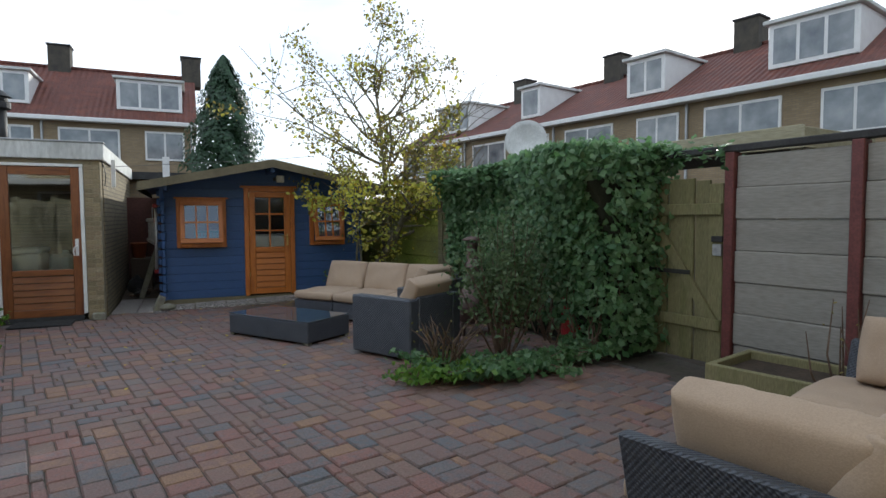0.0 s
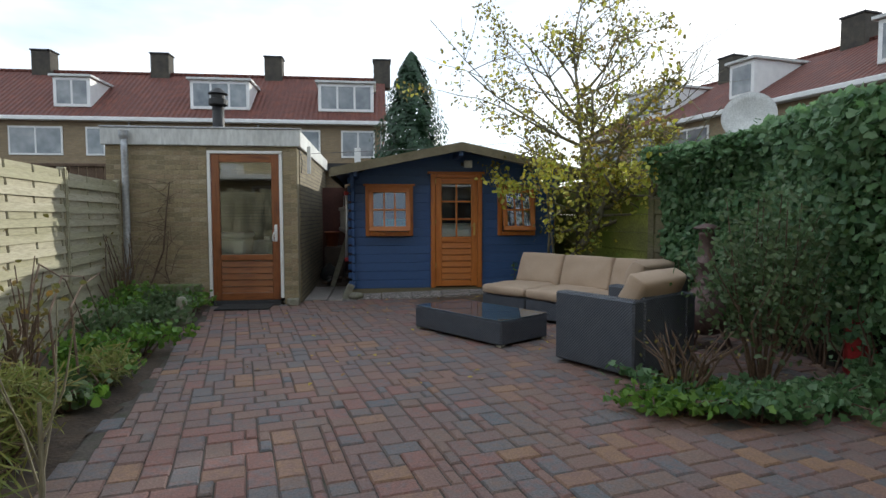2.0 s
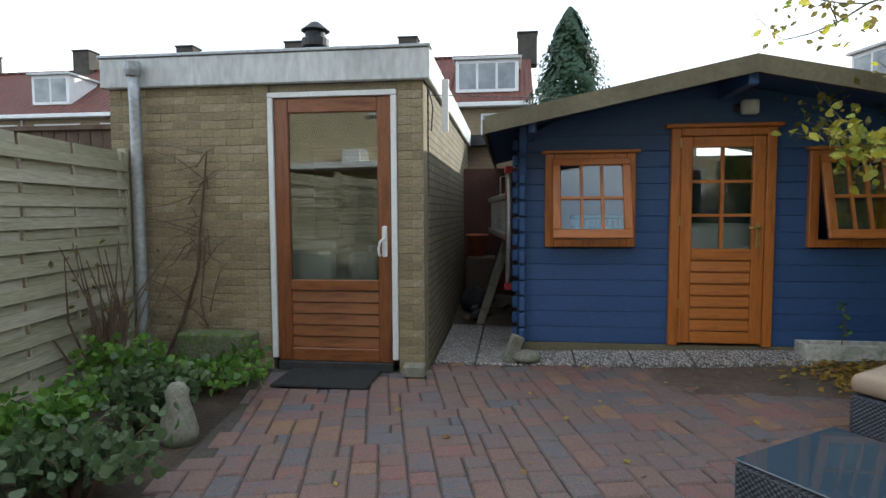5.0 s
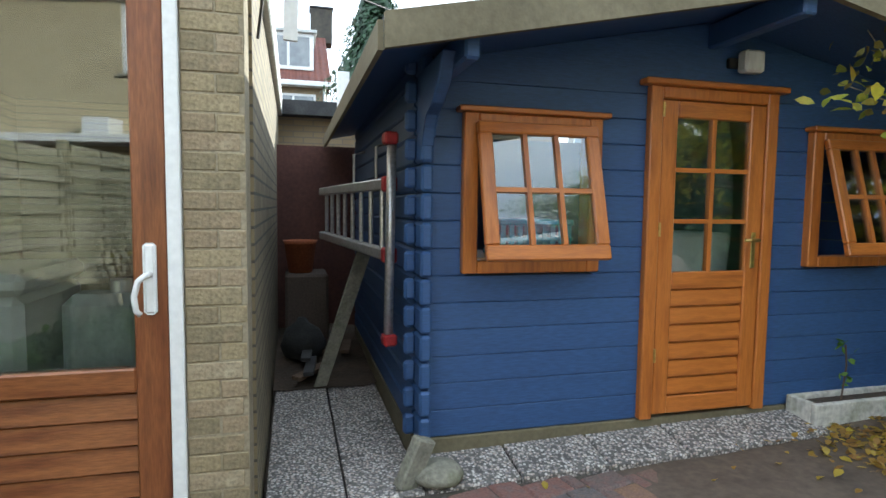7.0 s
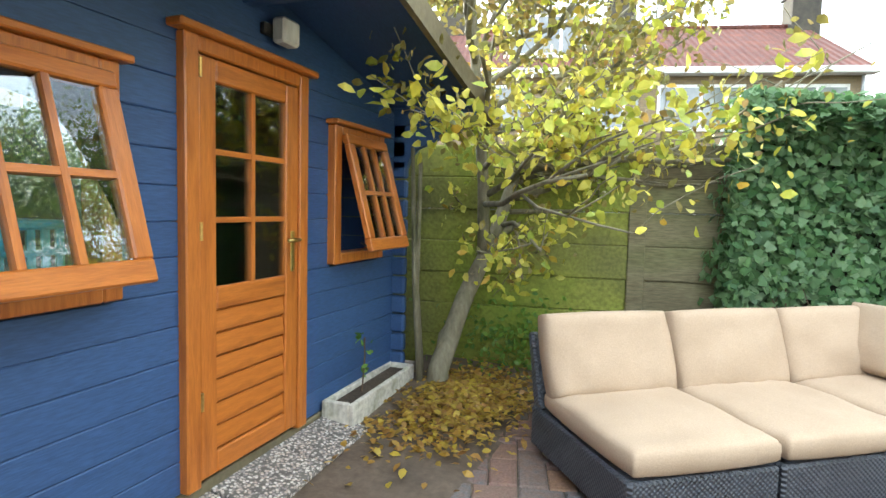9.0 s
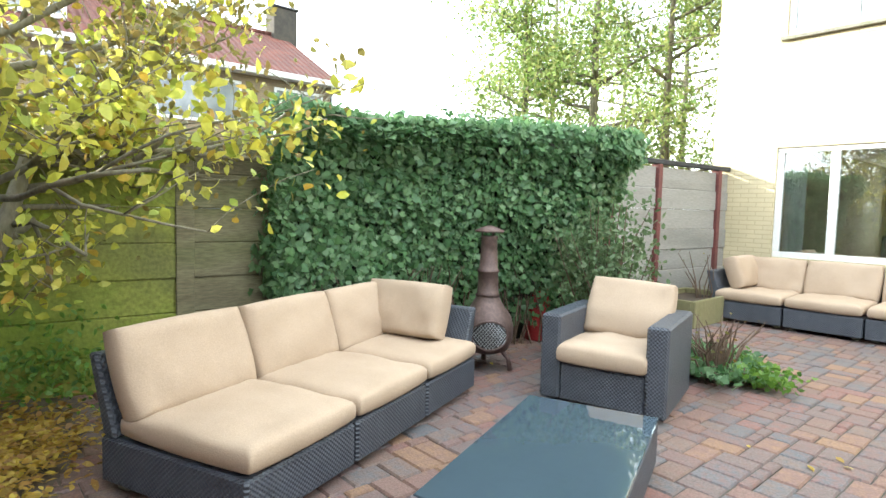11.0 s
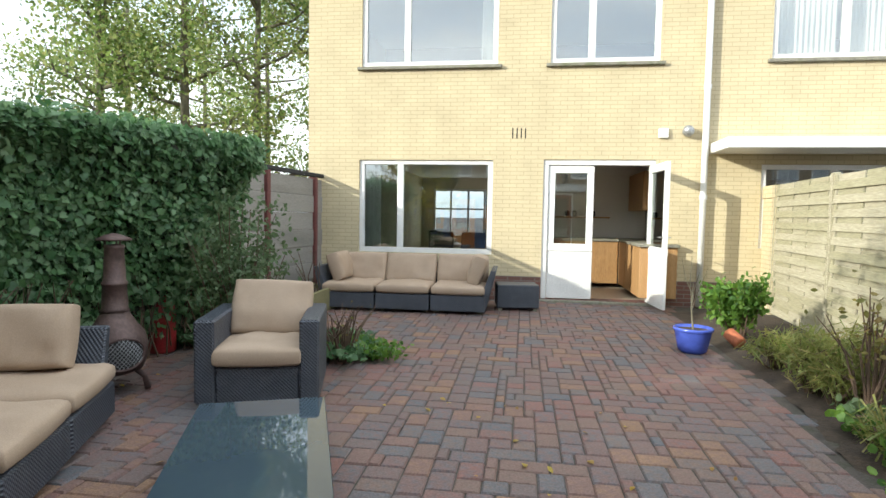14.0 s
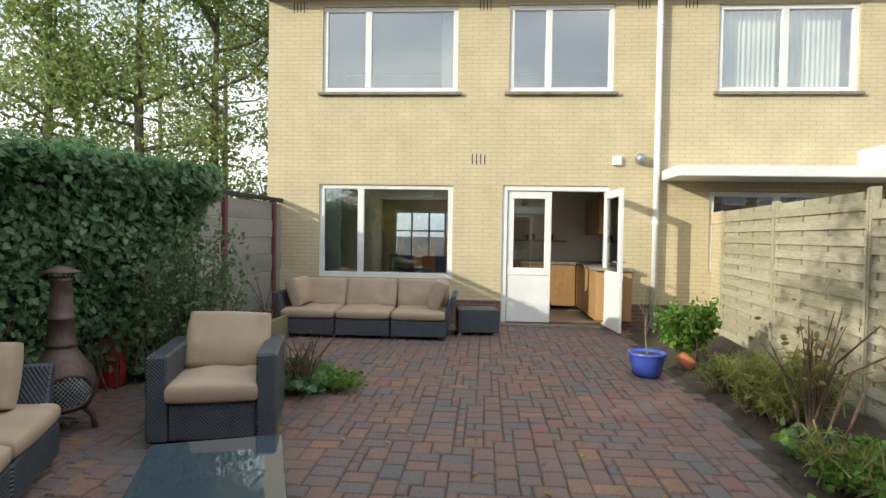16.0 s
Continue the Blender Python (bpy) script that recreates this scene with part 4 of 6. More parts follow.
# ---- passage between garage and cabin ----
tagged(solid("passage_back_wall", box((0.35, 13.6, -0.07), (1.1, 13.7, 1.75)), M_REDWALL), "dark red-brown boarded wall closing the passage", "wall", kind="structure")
tiles = thing("pebble_tiles", pose(0, 0, 0), "grey pebble concrete tiles beside the cabin", "paving", kind="structure")
for i in range(2):
    for j in range(7):
        x, y = 0.37 + i * 0.33, 10.44 + j * 0.42
        part("tile", box((x, y, -0.06), (x + 0.32, y + 0.41, 0.008 - 0.004 * i), 0.005), M_GRAVEL, tiles)
for i in range(5):
    part("tile", box((0, 0, -0.06), (0.43, 0.268, 0.0), 0.006), M_GRAVEL, tiles, "", pose(1.03 + i * 0.44, 10.445, 0.004 + 0.011 * i + 0.003 * (i % 2), 9.0, -1.4, 0))
dirt = bmesh.new()
dg = {}
for i in range(8):
    for j in range(14):
        x, y = 0.355 + 0.69 * i / 7, 11.9 + 1.7 * j / 13
        dg[i, j] = dirt.verts.new((x, y, 0.012 + 0.06 * max(0.0, noise.noise(Vector((x * 4, y * 4, 2)))) + 0.05 * j / 13))
for i in range(7):
    for j in range(13):
        dirt.faces.new((dg[i, j], dg[i + 1, j], dg[i + 1, j + 1], dg[i, j + 1]))
tagged(solid("soil_heap", dirt, M_SOIL, smooth=True), "dark damp dirt lying in the passage", "dirt", kind="structure")
ladder = thing("ladder", pose(0.955, 11.05, 0.93, 0, 0, 6.5), "aluminium ladder with red end caps hung on the cabin wall", "ladder")
for y0, z0 in ((0.0, 0.0), (0.0, 0.36)):
    part("rail", box((-0.03, y0, z0), (0.03, y0 + 2.0, z0 + 0.06), 0.008), M_ALU, ladder)
for k in range(8):
    part("rung", tube([(0, 0.12 + k * 0.24, 0.05), (0, 0.12 + k * 0.24, 0.37)], 0.014, 8), M_ALU, ladder)
for z0 in (-0.01, 0.35):
    part("end_cap", box((-0.035, -0.05, z0), (0.035, 0.02, z0 + 0.08), 0.01), M_RED, ladder, "red plastic end cap")
part("prop_rail", tube([(-0.02, -0.08, -0.38), (0.0, -0.06, 0.62)], 0.024, 10), M_ALU, ladder, smooth=True)
for z0 in (-0.42, 0.58):
    part("prop_cap", box((-0.05, -0.115, z0), (0.02, -0.045, z0 + 0.06), 0.01), M_RED, ladder, "red plastic end cap")
for y0 in (0.25, 0.8):
    part("hook", tube([(0.07, y0, 0.62), (0.0, y0, 0.6), (0.0, y0, 0.4)], 0.008, 6), M_STEEL, ladder)
random.seed(23)
for k in range(7):
    L = random.uniform(0.25, 0.6)
    tagged(solid("wood_offcut", box((-0.035, -L / 2, 0), (0.035, L / 2, 0.028), 0.004), M_BITUMEN if k % 2 else M_TWIG, None, "", pose(random.uniform(0.55, 0.92), random.uniform(12.0, 12.9), 0.05 + 0.03 * (k % 3), random.uniform(-6, 6), random.uniform(-8, 8), random.uniform(-50, 50))), "dark wet wood offcut lying in the passage", "wood offcut", "offcuts in the passage")
bag = lathe([(0.05, 0.0), (0.15, 0.03), (0.17, 0.12), (0.13, 0.22), (0.05, 0.27), (0.03, 0.31)], 18)
for v in bag.verts:
    v.co += 0.03 * noise.noise_vector(v.co * 9)
tagged(solid("refuse_bag", bag, M_RUBBER, None, "", pose(0.56, 12.6, 0.04), True), "crumpled black bag among the clutter in the passage", "bag")
board = tagged(solid("leaning_board", prism([(-0.05, 0.0), (0.03, 0.0), (0.11, 0.95), (0.02, 1.02)], -0.011, 0.011, 0.003), M_STONE, None, "", pose(0.66, 11.95, 0.0, 4, 13, 10)), "grey board leaning in the passage", "board")
tagged(solid("orange_bucket", lathe([(0.10, 0), (0.14, 0.28), (0.15, 0.28), (0.13, 0.24)], 20), M_TERRACOTTA, None, "", pose(0.55, 13.3, 0.62), True), "orange bucket in the dark passage", "bucket")
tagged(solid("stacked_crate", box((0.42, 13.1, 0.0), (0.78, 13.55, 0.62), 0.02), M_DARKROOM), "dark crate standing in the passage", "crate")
tagged(solid("tilted_brick", box((-0.05, -0.03, 0), (0.05, 0.03, 0.23), 0.008), M_STONE, None, "", pose(0.94, 10.50, 0.0, 8, 22, 25)), "grey-brown brick leaning on the cabin corner", "brick")
rock = lathe([(0.05, 0.0), (0.10, 0.02), (0.11, 0.05), (0.07, 0.085), (0.02, 0.095)], 14)
for v in rock.verts:
    v.co.x *= 1.1 + 0.2 * noise.noise(v.co * 12)
tagged(solid("corner_stone", rock, M_STONE, None, "", pose(1.10, 10.52, 0.0), True), "rounded grey stone under the cabin corner", "stone")
trough = thing("planter_trough", pose(3.16, 10.515, 0.055, 0, 0.6, 2), "long white concrete planter trough with bare soil", "planter")
for lo, hi in (((0, 0, 0), (0.88, 0.03, 0.13)), ((0, 0.16, 0), (0.88, 0.19, 0.13)), ((0, 0.03, 0), (0.03, 0.16, 0.13)), ((0.85, 0.03, 0), (0.88, 0.16, 0.13)), ((0.03, 0.03, 0), (0.85, 0.16, 0.02))):
    part("side", box(lo, hi, 0.006), M_TROUGH, trough)
part("soil", box((0.03, 0.03, 0.02), (0.85, 0.16, 0.10)), M_SOIL, trough)
sprout = part("sprout", tube([(0.3, 0.1, 0.1), (0.31, 0.09, 0.3), (0.28, 0.08, 0.42)], 0.005, 5), M_TWIG, trough)
leaves("sprout_leaves", [((0.3 + random.gauss(0, .03), 0.09 + random.gauss(0, .03), random.uniform(0.18, 0.44)), scatter_way(), 0.045) for _ in range(14)], M_GREEN, trough)

# ---- wooden fence beside the flower bed ----
FT = radians(FENCE_TURN)


def fence_frame(y):
    return pose(fence_x(y), y, 0, 0, 0, 90 + FENCE_TURN)


PANELS = [(0.95, 2.72, 1.80), (2.76, 4.60, 1.80), (4.64, 6.46, 1.72), (6.50, 8.30, 1.66), (8.34, 10.05, 1.64)]
for y0, y1, top in PANELS:
    length = (y1 - y0) / math.cos(FT)
    f = thing("garden_fence", fence_frame(y0), "weathered grey-green wooden fence panel of woven boards", "fence panel", "garden fence panels")
    n = 12
    pitch = (top - 0.03) / n
    slots = [0.085, length * 0.36, length * 0.64, length - 0.085]
    for k in range(n):
        z = 0.03 + k * pitch
        wob = random.uniform(-0.003, 0.003)
        cut = 0.070
        bmf = prism([(-0.036 + wob, z - 0.010), (-0.022 + wob, z + pitch - cut), (-0.008 + wob, z + pitch - cut), (-0.020 + wob, z - 0.010)], 0.0, length, 0.002, axis="x")
        ends = [0.0] + [v for p in slots for v in (p - 0.022, p + 0.022)] + [length]
        for a, b in zip(ends[::2], ends[1::2]):
            prism([(-0.022 + wob, z + pitch - cut), (-0.017 + wob, z + pitch), (-0.003 + wob, z + pitch), (-0.008 + wob, z + pitch - cut)], a, b, bm=bmf, axis="x")
        for v in bmf.verts:
            v.co.y += 0.004 * math.sin(v.co.x * 4 + k)
        part("board", bmf, M_FENCE, f)
    for x in slots:
        part("batten", box((x - 0.036, 0.040, 0.0), (x + 0.036, 0.062, top - 0.01), 0.003), M_FENCE, f)
    for x in (0.0, length):
        part("edge_bead", box((x - 0.014, -0.046, 0.0), (x + 0.014, -0.038, top + 0.02), 0.003), M_FENCE, f)
    tagged(solid("fence_post", box((-0.035, -0.035, -0.05), (0.035, 0.035, top + 0.03), 0.006), M_FENCE, None, "", fence_frame(y1 + 0.02)), "square wooden fence post", "fence post", "garden fence posts")
hoarding = thing("neighbour_fence", pose(-4.9, 10.35, 0), "dark brown upright board fence beyond the garden fence", "fence")
for k in range(26):
    part("board", box((k * 0.108, 0.0, -0.07), (k * 0.108 + 0.098, 0.018, 1.86 + 0.006 * (k % 3)), 0.003), M_TWIG, hoarding)
part("rail", box((0.0, -0.03, 1.86), (2.8, 0.045, 1.90), 0.004), M_TWIG, hoarding)
low = thing("low_brick_wall", fence_frame(0.75), "low yellow brick wall joining fence and house", "wall", kind="structure")
part("brickwork", box((-0.6, -0.06, -0.05), (0.16, 0.06, 1.62)), M_FACADE, low)
for i in range(9):
    part("coping_brick", box((-0.6 + i * 0.084, -0.075, 1.62), (-0.52 + i * 0.084, 0.075, 1.80), 0.006), M_FACADE, low)

# ---- boundary of concrete planks and red posts ----
RB = pose(5.6, 4.5, 0, 0, 0, 98)      # x along the boundary towards the cabin


def concrete_bay(x0, x1, mat, label, top=1.84):
    bay = thing("concrete_fence", RB, label, "fence", "concrete fence bays")
    n = 7
    for k in range(n):
        part("plank", box((x0 + 0.04, -0.03, 0.0 + k * top / n), (x1 - 0.04, 0.012 + 0.014 * (k % 2), (k + 1) * top / n - 0.002), 0.008), mat, bay)
    return bay


for x0, x1 in ((-2.7, -0.78), (-0.78, 0.15)):
    concrete_bay(x0, x1, M_CONCRETE, "grey concrete plank fence between red-brown posts")
for x0, x1 in ((1.05, 2.9), (2.9, 4.75), (4.75, 6.7), (6.7, 9.2)):
    concrete_bay(x0, x1, M_MOSS if x0 > 4.5 else M_DULLMOSS if x0 > 2 else M_CONCRETE, "green mossy plank fence behind the tree" if x0 > 2 else "grey concrete plank fence under ivy", 1.70)
for x in (2.9, 4.75, 6.7):
    tagged(solid("fence_post", box((x - 0.06, -0.05, -0.05), (x + 0.06, 0.04, 1.72), 0.006), M_DULLMOSS, None, "", RB), "moss-stained concrete fence post behind the tree", "fence post", "concrete fence posts")
for x in (-2.2, -0.78, 0.15):
    tagged(solid("fence_post", box((x - 0.04, -0.06, -0.05), (x + 0.04, 0.06, 1.87), 0.006), M_REDSTEEL, None, "", RB), "red-brown painted fence post", "fence post", "red fence posts")
part("capping_rail", box((-2.7, -0.05, 1.873), (1.2, 0.05, 1.93), 0.008), M_BITUMEN, bpy.data.objects["concrete_fence"], "dark capping rail")
gate = thing("garden_gate", RB, "mossy green-grey wooden garden gate with a latch", "gate")
for k in range(6):
    x = 0.22 + k * 0.138
    part("board", box((x, -0.012 - 0.018 * (k % 2), 0.05), (x + 0.13, 0.006 - 0.018 * (k % 2) + 0.012, 1.62 + 0.06 * math.sin(k * 0.6)), 0.004), M_GATE, gate)
for z in (0.35, 1.35):
    part("ledge", box((0.22, 0.02, z), (1.04, 0.05, z + 0.10), 0.005), M_GATE, gate)
part("brace", prism([(0.25, 0.45), (0.36, 0.45), (1.0, 1.35), (0.89, 1.35)], 0.021, 0.046), M_GATE, gate)
lt = part("latch", box((0.20, 0.03, 1.12), (0.30, 0.06, 1.17), 0.004), M_BLACK, gate, "black iron latch")
part("lock_case", box((0.21, 0.03, 1.00), (0.29, 0.055, 1.10), 0.004), M_STEEL, lt)
part("hinge_strap", box((0.5, 0.05, 0.82), (1.05, 0.056, 0.86)), M_BLACK, gate)
pb = thing("raised_planter", pose(4.72, 4.15, 0, 0, 0, -76), "mossy timber raised planter beside the gate", "planter")
for lo, hi in (((0, 0, 0), (1.15, 0.05, 0.30)), ((0, 0.62, 0), (1.15, 0.67, 0.30)), ((0, 0.05, 0), (0.05, 0.62, 0.30)), ((1.10, 0.05, 0), (1.15, 0.62, 0.30))):
    part("board", box(lo, hi, 0.006), M_GATE, pb)
part("soil", box((0.05, 0.05, 0.0), (1.10, 0.62, 0.24)), M_SOIL, pb)
ledge = thing("neighbour_pergola", pose(6.6, 5.4, 0, 0, 0, 98), "pale timber flat roof edge beyond the fence", "pergola")
part("edge_board", box((-0.6, -0.05, 1.98), (2.4, 0.0, 2.20), 0.006), M_FENCE, ledge)
part("side_board", box((-0.62, -1.5, 1.98), (-0.58, 0.0, 2.18), 0.006), M_FENCE, ledge)
part("roof", box((-0.58, -1.5, 2.0), (2.38, -0.05, 2.06)), M_BITUMEN, ledge)
for x in (-0.5, 2.3):
    part("post", box((x - 0.05, -0.2, -0.07), (x + 0.05, -0.1, 2.0)), M_FENCE, ledge)
dish = thing("satellite_dish", pose(8.85, 13.0, 0), "pale grey satellite dish on a pole beyond the hedge", "satellite dish")
part("bowl", lathe([(0.0, -0.10), (0.3, -0.07), (0.55, 0.03), (0.68, 0.12), (0.68, 0.135), (0.54, 0.05), (0.3, -0.05), (0.0, -0.08)], 30), M_FASCIA, dish, "", pose(0, 0, 3.15, 75, 0, -40) @ Matrix.Scale(0.74, 4), True)
part("pole", tube([(0.1, 0.12, -0.07), (0.1, 0.12, 3.15)], 0.035, 10), M_STEEL, dish, smooth=True)

# ---- ivy hedge ----
hedge = thing("ivy_hedge", RB, "dense dark green ivy hedge over the fence", "hedge")


def hedge_face(x, z):
    """How far the ivy bulges into the garden."""
    d = 0.30 + 0.16 * noise.noise(Vector((x * 1.3, z * 1.7, 3))) + 0.10 * math.sin(x * 1.1 + 1) + (0.22 if z > 1.5 else 0.0) * min(1, (z - 1.5) * 3)
    return d + 0.42 * math.exp(-((x - 1.4) / 0.8) ** 2) * min(1.0, z * 0.8)


def hedge_top(x):
    return 1.92 + 0.10 * noise.noise(Vector((x * 1.6, 0, 7))) + 0.12 * math.exp(-((x - 1.8) / 1.0) ** 2)


# Solid near-black core: the shade deep in the ivy is put into its colour.
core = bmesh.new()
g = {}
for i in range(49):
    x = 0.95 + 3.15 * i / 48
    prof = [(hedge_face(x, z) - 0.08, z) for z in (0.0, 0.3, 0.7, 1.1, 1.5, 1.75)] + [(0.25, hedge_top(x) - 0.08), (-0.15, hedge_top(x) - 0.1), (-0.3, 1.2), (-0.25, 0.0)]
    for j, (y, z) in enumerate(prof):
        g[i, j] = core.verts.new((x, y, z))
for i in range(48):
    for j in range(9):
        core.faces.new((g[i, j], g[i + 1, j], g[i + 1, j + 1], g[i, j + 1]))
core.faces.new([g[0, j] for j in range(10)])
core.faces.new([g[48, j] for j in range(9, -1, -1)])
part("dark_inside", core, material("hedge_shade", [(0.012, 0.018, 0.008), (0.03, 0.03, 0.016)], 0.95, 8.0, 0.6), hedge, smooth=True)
spots = []
for _ in range(13500):
    x, z = random.uniform(0.75, 4.2), random.uniform(0.05, 1.0) ** 0.8 * 2.0
    z = min(z, hedge_top(x))
    y = hedge_face(x, z) + random.gauss(-0.03, 0.045)
    if x < 1.25 and z < 1.68 and x < 1.02:
        continue
    if z < 0.5 and random.random() < 0.45:
        continue
    spots.append(((x, y, z), (random.gauss(0, .5), 1, random.gauss(0.35, .5)), random.uniform(0.045, 0.085)))
for _ in range(5000):
    x = random.uniform(0.15 if random.random() < 0.12 else 0.75, 4.2)
    y = random.uniform(-0.3, 0.55 if x > 0.8 else 0.2)
    spots.append(((x, y, hedge_top(x) + random.gauss(-0.03 - 0.25 * max(0, y - 0.25), 0.05)), (random.gauss(0, .5), random.gauss(0.2, .5), 1), random.uniform(0.045, 0.085)))
for _ in range(1500):
    z = random.uniform(0.1, 2.0)
    spots.append(((0.85 + random.gauss(0, .06), random.uniform(-0.2, 0.7), z if z > 1.6 else z), (-1, random.gauss(0.2, .4), random.gauss(0.3, .5)), random.uniform(0.045, 0.085)))
for _ in range(900):
    z = random.uniform(0.1, 1.95)
    spots.append(((4.17 + random.gauss(0, .05) + 0.1 * noise.noise(Vector((0, z * 3, 1))), random.uniform(-0.2, hedge_face(4.1, z)), z), (1, random.gauss(0.2, .4), random.gauss(0.3, .5)), random.uniform(0.045, 0.085)))
leaves("ivy_leaves", spots, M_IVY, hedge, "ivy")
stems = bmesh.new()
for k in range(60):
    x = random.uniform(1.0, 4.0)
    y = hedge_face(x, 0.3) + 0.02
    pts = [(x + random.gauss(0, .05), y + random.gauss(0, .03), 0.0)]
    for s in range(3):
        pts.append((pts[-1][0] + random.gauss(0, .08), y + random.gauss(0, .03), 0.25 * (s + 1)))
    tube(pts, [0.009, 0.007, 0.005, 0.003], 4, stems)
part("stem", stems, M_TWIG, hedge)["kind"] = "stuff"

# ---- wicker seats ----
def sofa_module(name, m, width, arm, seed, group, cushions=True):
    """One seat of the wicker sofa: open base, splayed back, one seat and one back cushion; arm -1, 0 or 1."""
    s = thing(name, m, "black wicker sofa seat with beige cushions" + (" and a splayed arm" if arm else ""), "sofa", group)
    part("base", prism([(-0.06, 0.045), (-0.06, 0.266), (0.80, 0.266), (0.80, 0.045)], 0.006, width - 0.006, 0.012, axis="x"), M_WICKER, s)
    part("back_frame", prism([(0.70, 0.268), (0.78, 0.268), (0.88, 0.65), (0.83, 0.66)], 0.008, width - 0.008, 0.010, axis="x"), M_WICKER, s)
    if arm:
        x0 = width if arm > 0 else 0.0
        sg = 1 if arm > 0 else -1
        part("arm_frame", prism([(x0 - sg * 0.06, 0.268), (x0, 0.05), (x0 + sg * 0.13, 0.62), (x0 + sg * 0.06, 0.62)], 0.0, 0.86, 0.010), M_WICKER, s)
    for x in (0.08, width - 0.08):
        for y in (0.08, 0.72):
            part("foot", box((x - 0.03, y - 0.03, 0.0), (x + 0.03, y + 0.03, 0.045)), M_STONE, s)
    part("seat_cushion", pillow(width + 0.002, 0.78, 0.15, seed, 0.3), M_CUSHION, s, "beige seat cushion", pose(width / 2, 0.305, 0.264), True)
    part("back_cushion", pillow(width + 0.012, 0.455, 0.19, seed + 5, 0.4), M_CUSHION, s, "beige back cushion", pose(width / 2 + 0.004 * (seed % 3), 0.70, 0.362, 70 + seed % 4, 0, 0.8 * (seed % 3 - 1)) @ Matrix.Translation((0, 0.19, 0)), True)
    if arm:
        part("arm_cushion", pillow(0.64, 0.42, 0.23, seed + 9, 0.5), M_CUSHION, s, "beige arm cushion", pose((width - 0.14) if arm > 0 else 0.14, 0.42, 0.42, 72, 0, -90 if arm > 0 else 90) @ Matrix.Translation((0, 0.18, -0.06)), True)
    return s


SOFA = pose(2.74, 9.18, 0, 0, 0, -55)
for k, arm in enumerate((0, 0, 1)):
    sofa_module("sofa_seat", SOFA @ pose(0.69 * k, 0, 0) @ Matrix.Diagonal((1, 1, 0.91, 1)), 0.685, arm, k + 1, "sofa by the hedge")
SOFA2 = pose(2.88, 2.85, 0, 0, 0, 14)
for k, arm in enumerate((-1, 0, 1)):
    sofa_module("sofa_seat", SOFA2 @ pose(2.22, 0, 0, 0, 0, 180) @ pose(0.74 * k, 0, 0) @ Matrix.Diagonal((1, 1, 0.94, 1)), 0.735, (1 if k == 2 else -1 if k == 0 else 0), k + 11, "sofa under the house window")
stool = thing("wicker_stool", pose(2.30, 2.24, 0, 0, 0, 20), "low black wicker side stool", "stool")
part("body", box((0, -0.45, 0.04), (0.58, 0.0, 0.36), 0.014), M_WICKER, stool)
for x in (0.05, 0.53):
    for y in (-0.4, -0.05):
        part("foot", box((x - 0.025, y - 0.025, 0), (x + 0.025, y + 0.025, 0.04)), M_STONE, stool)

chair = thing("wicker_armchair", pose(2.86, 6.76, 0, 0, 0, 29), "black wicker armchair with beige cushions", "armchair")
AW, AD = 0.80, 0.76
for a, b in ((0.0, 0.13), (AW - 0.13, AW)):
    part("arm", box((a, -AD, 0.03), (b, 0.0, 0.585), 0.014), M_WICKER, chair)
part("front", box((0.131, -0.62, 0.03), (AW - 0.131, -0.015, 0.27), 0.012), M_WICKER, chair)
part("back", prism([(-0.62, 0.03), (-AD, 0.03), (-AD, 0.60), (-0.68, 0.60)], 0.131, AW - 0.131, 0.012, axis="x"), M_WICKER, chair)
part("seat_cushion", pillow(0.59, 0.66, 0.15, 31, 0.25), M_CUSHION, chair, "beige seat cushion", pose(AW / 2, -0.29, 0.268), True)
part("back_cushion", pillow(0.60, 0.44, 0.20, 37, 0.3), M_CUSHION, chair, "slumped beige back cushion", pose(AW / 2, -0.60, 0.345, 62, 2, 180) @ Matrix.Translation((0, 0.20, 0)), True)

table = thing("coffee_table", pose(2.51, 7.23, 0, 0, 0, 34.5), "low black wicker coffee table with a dark glass top", "coffee table")
TW, TL = 0.665, 1.25
part("body", box((0.0, 0.0, 0.02), (TW, TL, 0.240), 0.014), M_WICKER, table)
part("glass_top", box((0.0, 0.0, 0.244), (TW, TL, 0.252), 0.003), M_TABLEGLASS, table, "dark glass top")
for x in (0.04, TW - 0.04):
    for y in (0.04, TL - 0.04):
        part("foot", box((x - 0.03, y - 0.03, 0), (x + 0.03, y + 0.03, 0.02)), M_STONE, table)
        part("suction_pad", lathe([(0.015, 0), (0.015, 0.004)], 10, at=(x, y, 0.240)), M_STEEL, table)

# ---- chiminea ----
chim = thing("chiminea", pose(4.36, 7.06, 0, 0, 0, 64), "rusty brown cast iron chiminea with a mesh door", "chiminea")
part("belly", lathe([(0.10, 0.13), (0.17, 0.16), (0.205, 0.24), (0.21, 0.34), (0.19, 0.42), (0.13, 0.50), (0.095, 0.56), (0.09, 0.58)], 32), M_CASTIRON, chim, smooth=True)
part("chimney", lathe([(0.10, 0.58), (0.085, 0.60), (0.078, 0.76), (0.085, 0.765), (0.085, 0.785), (0.074, 0.79), (0.062, 1.02), (0.068, 1.025), (0.068, 1.045), (0.05, 1.05)], 28), M_CASTIRON, chim, smooth=True)
part("cap", lathe([(0.112, 1.078), (0.116, 1.09), (0.06, 1.115), (0.03, 1.125), (0.0, 1.13)], 26), M_CASTIRON, chim, smooth=True)
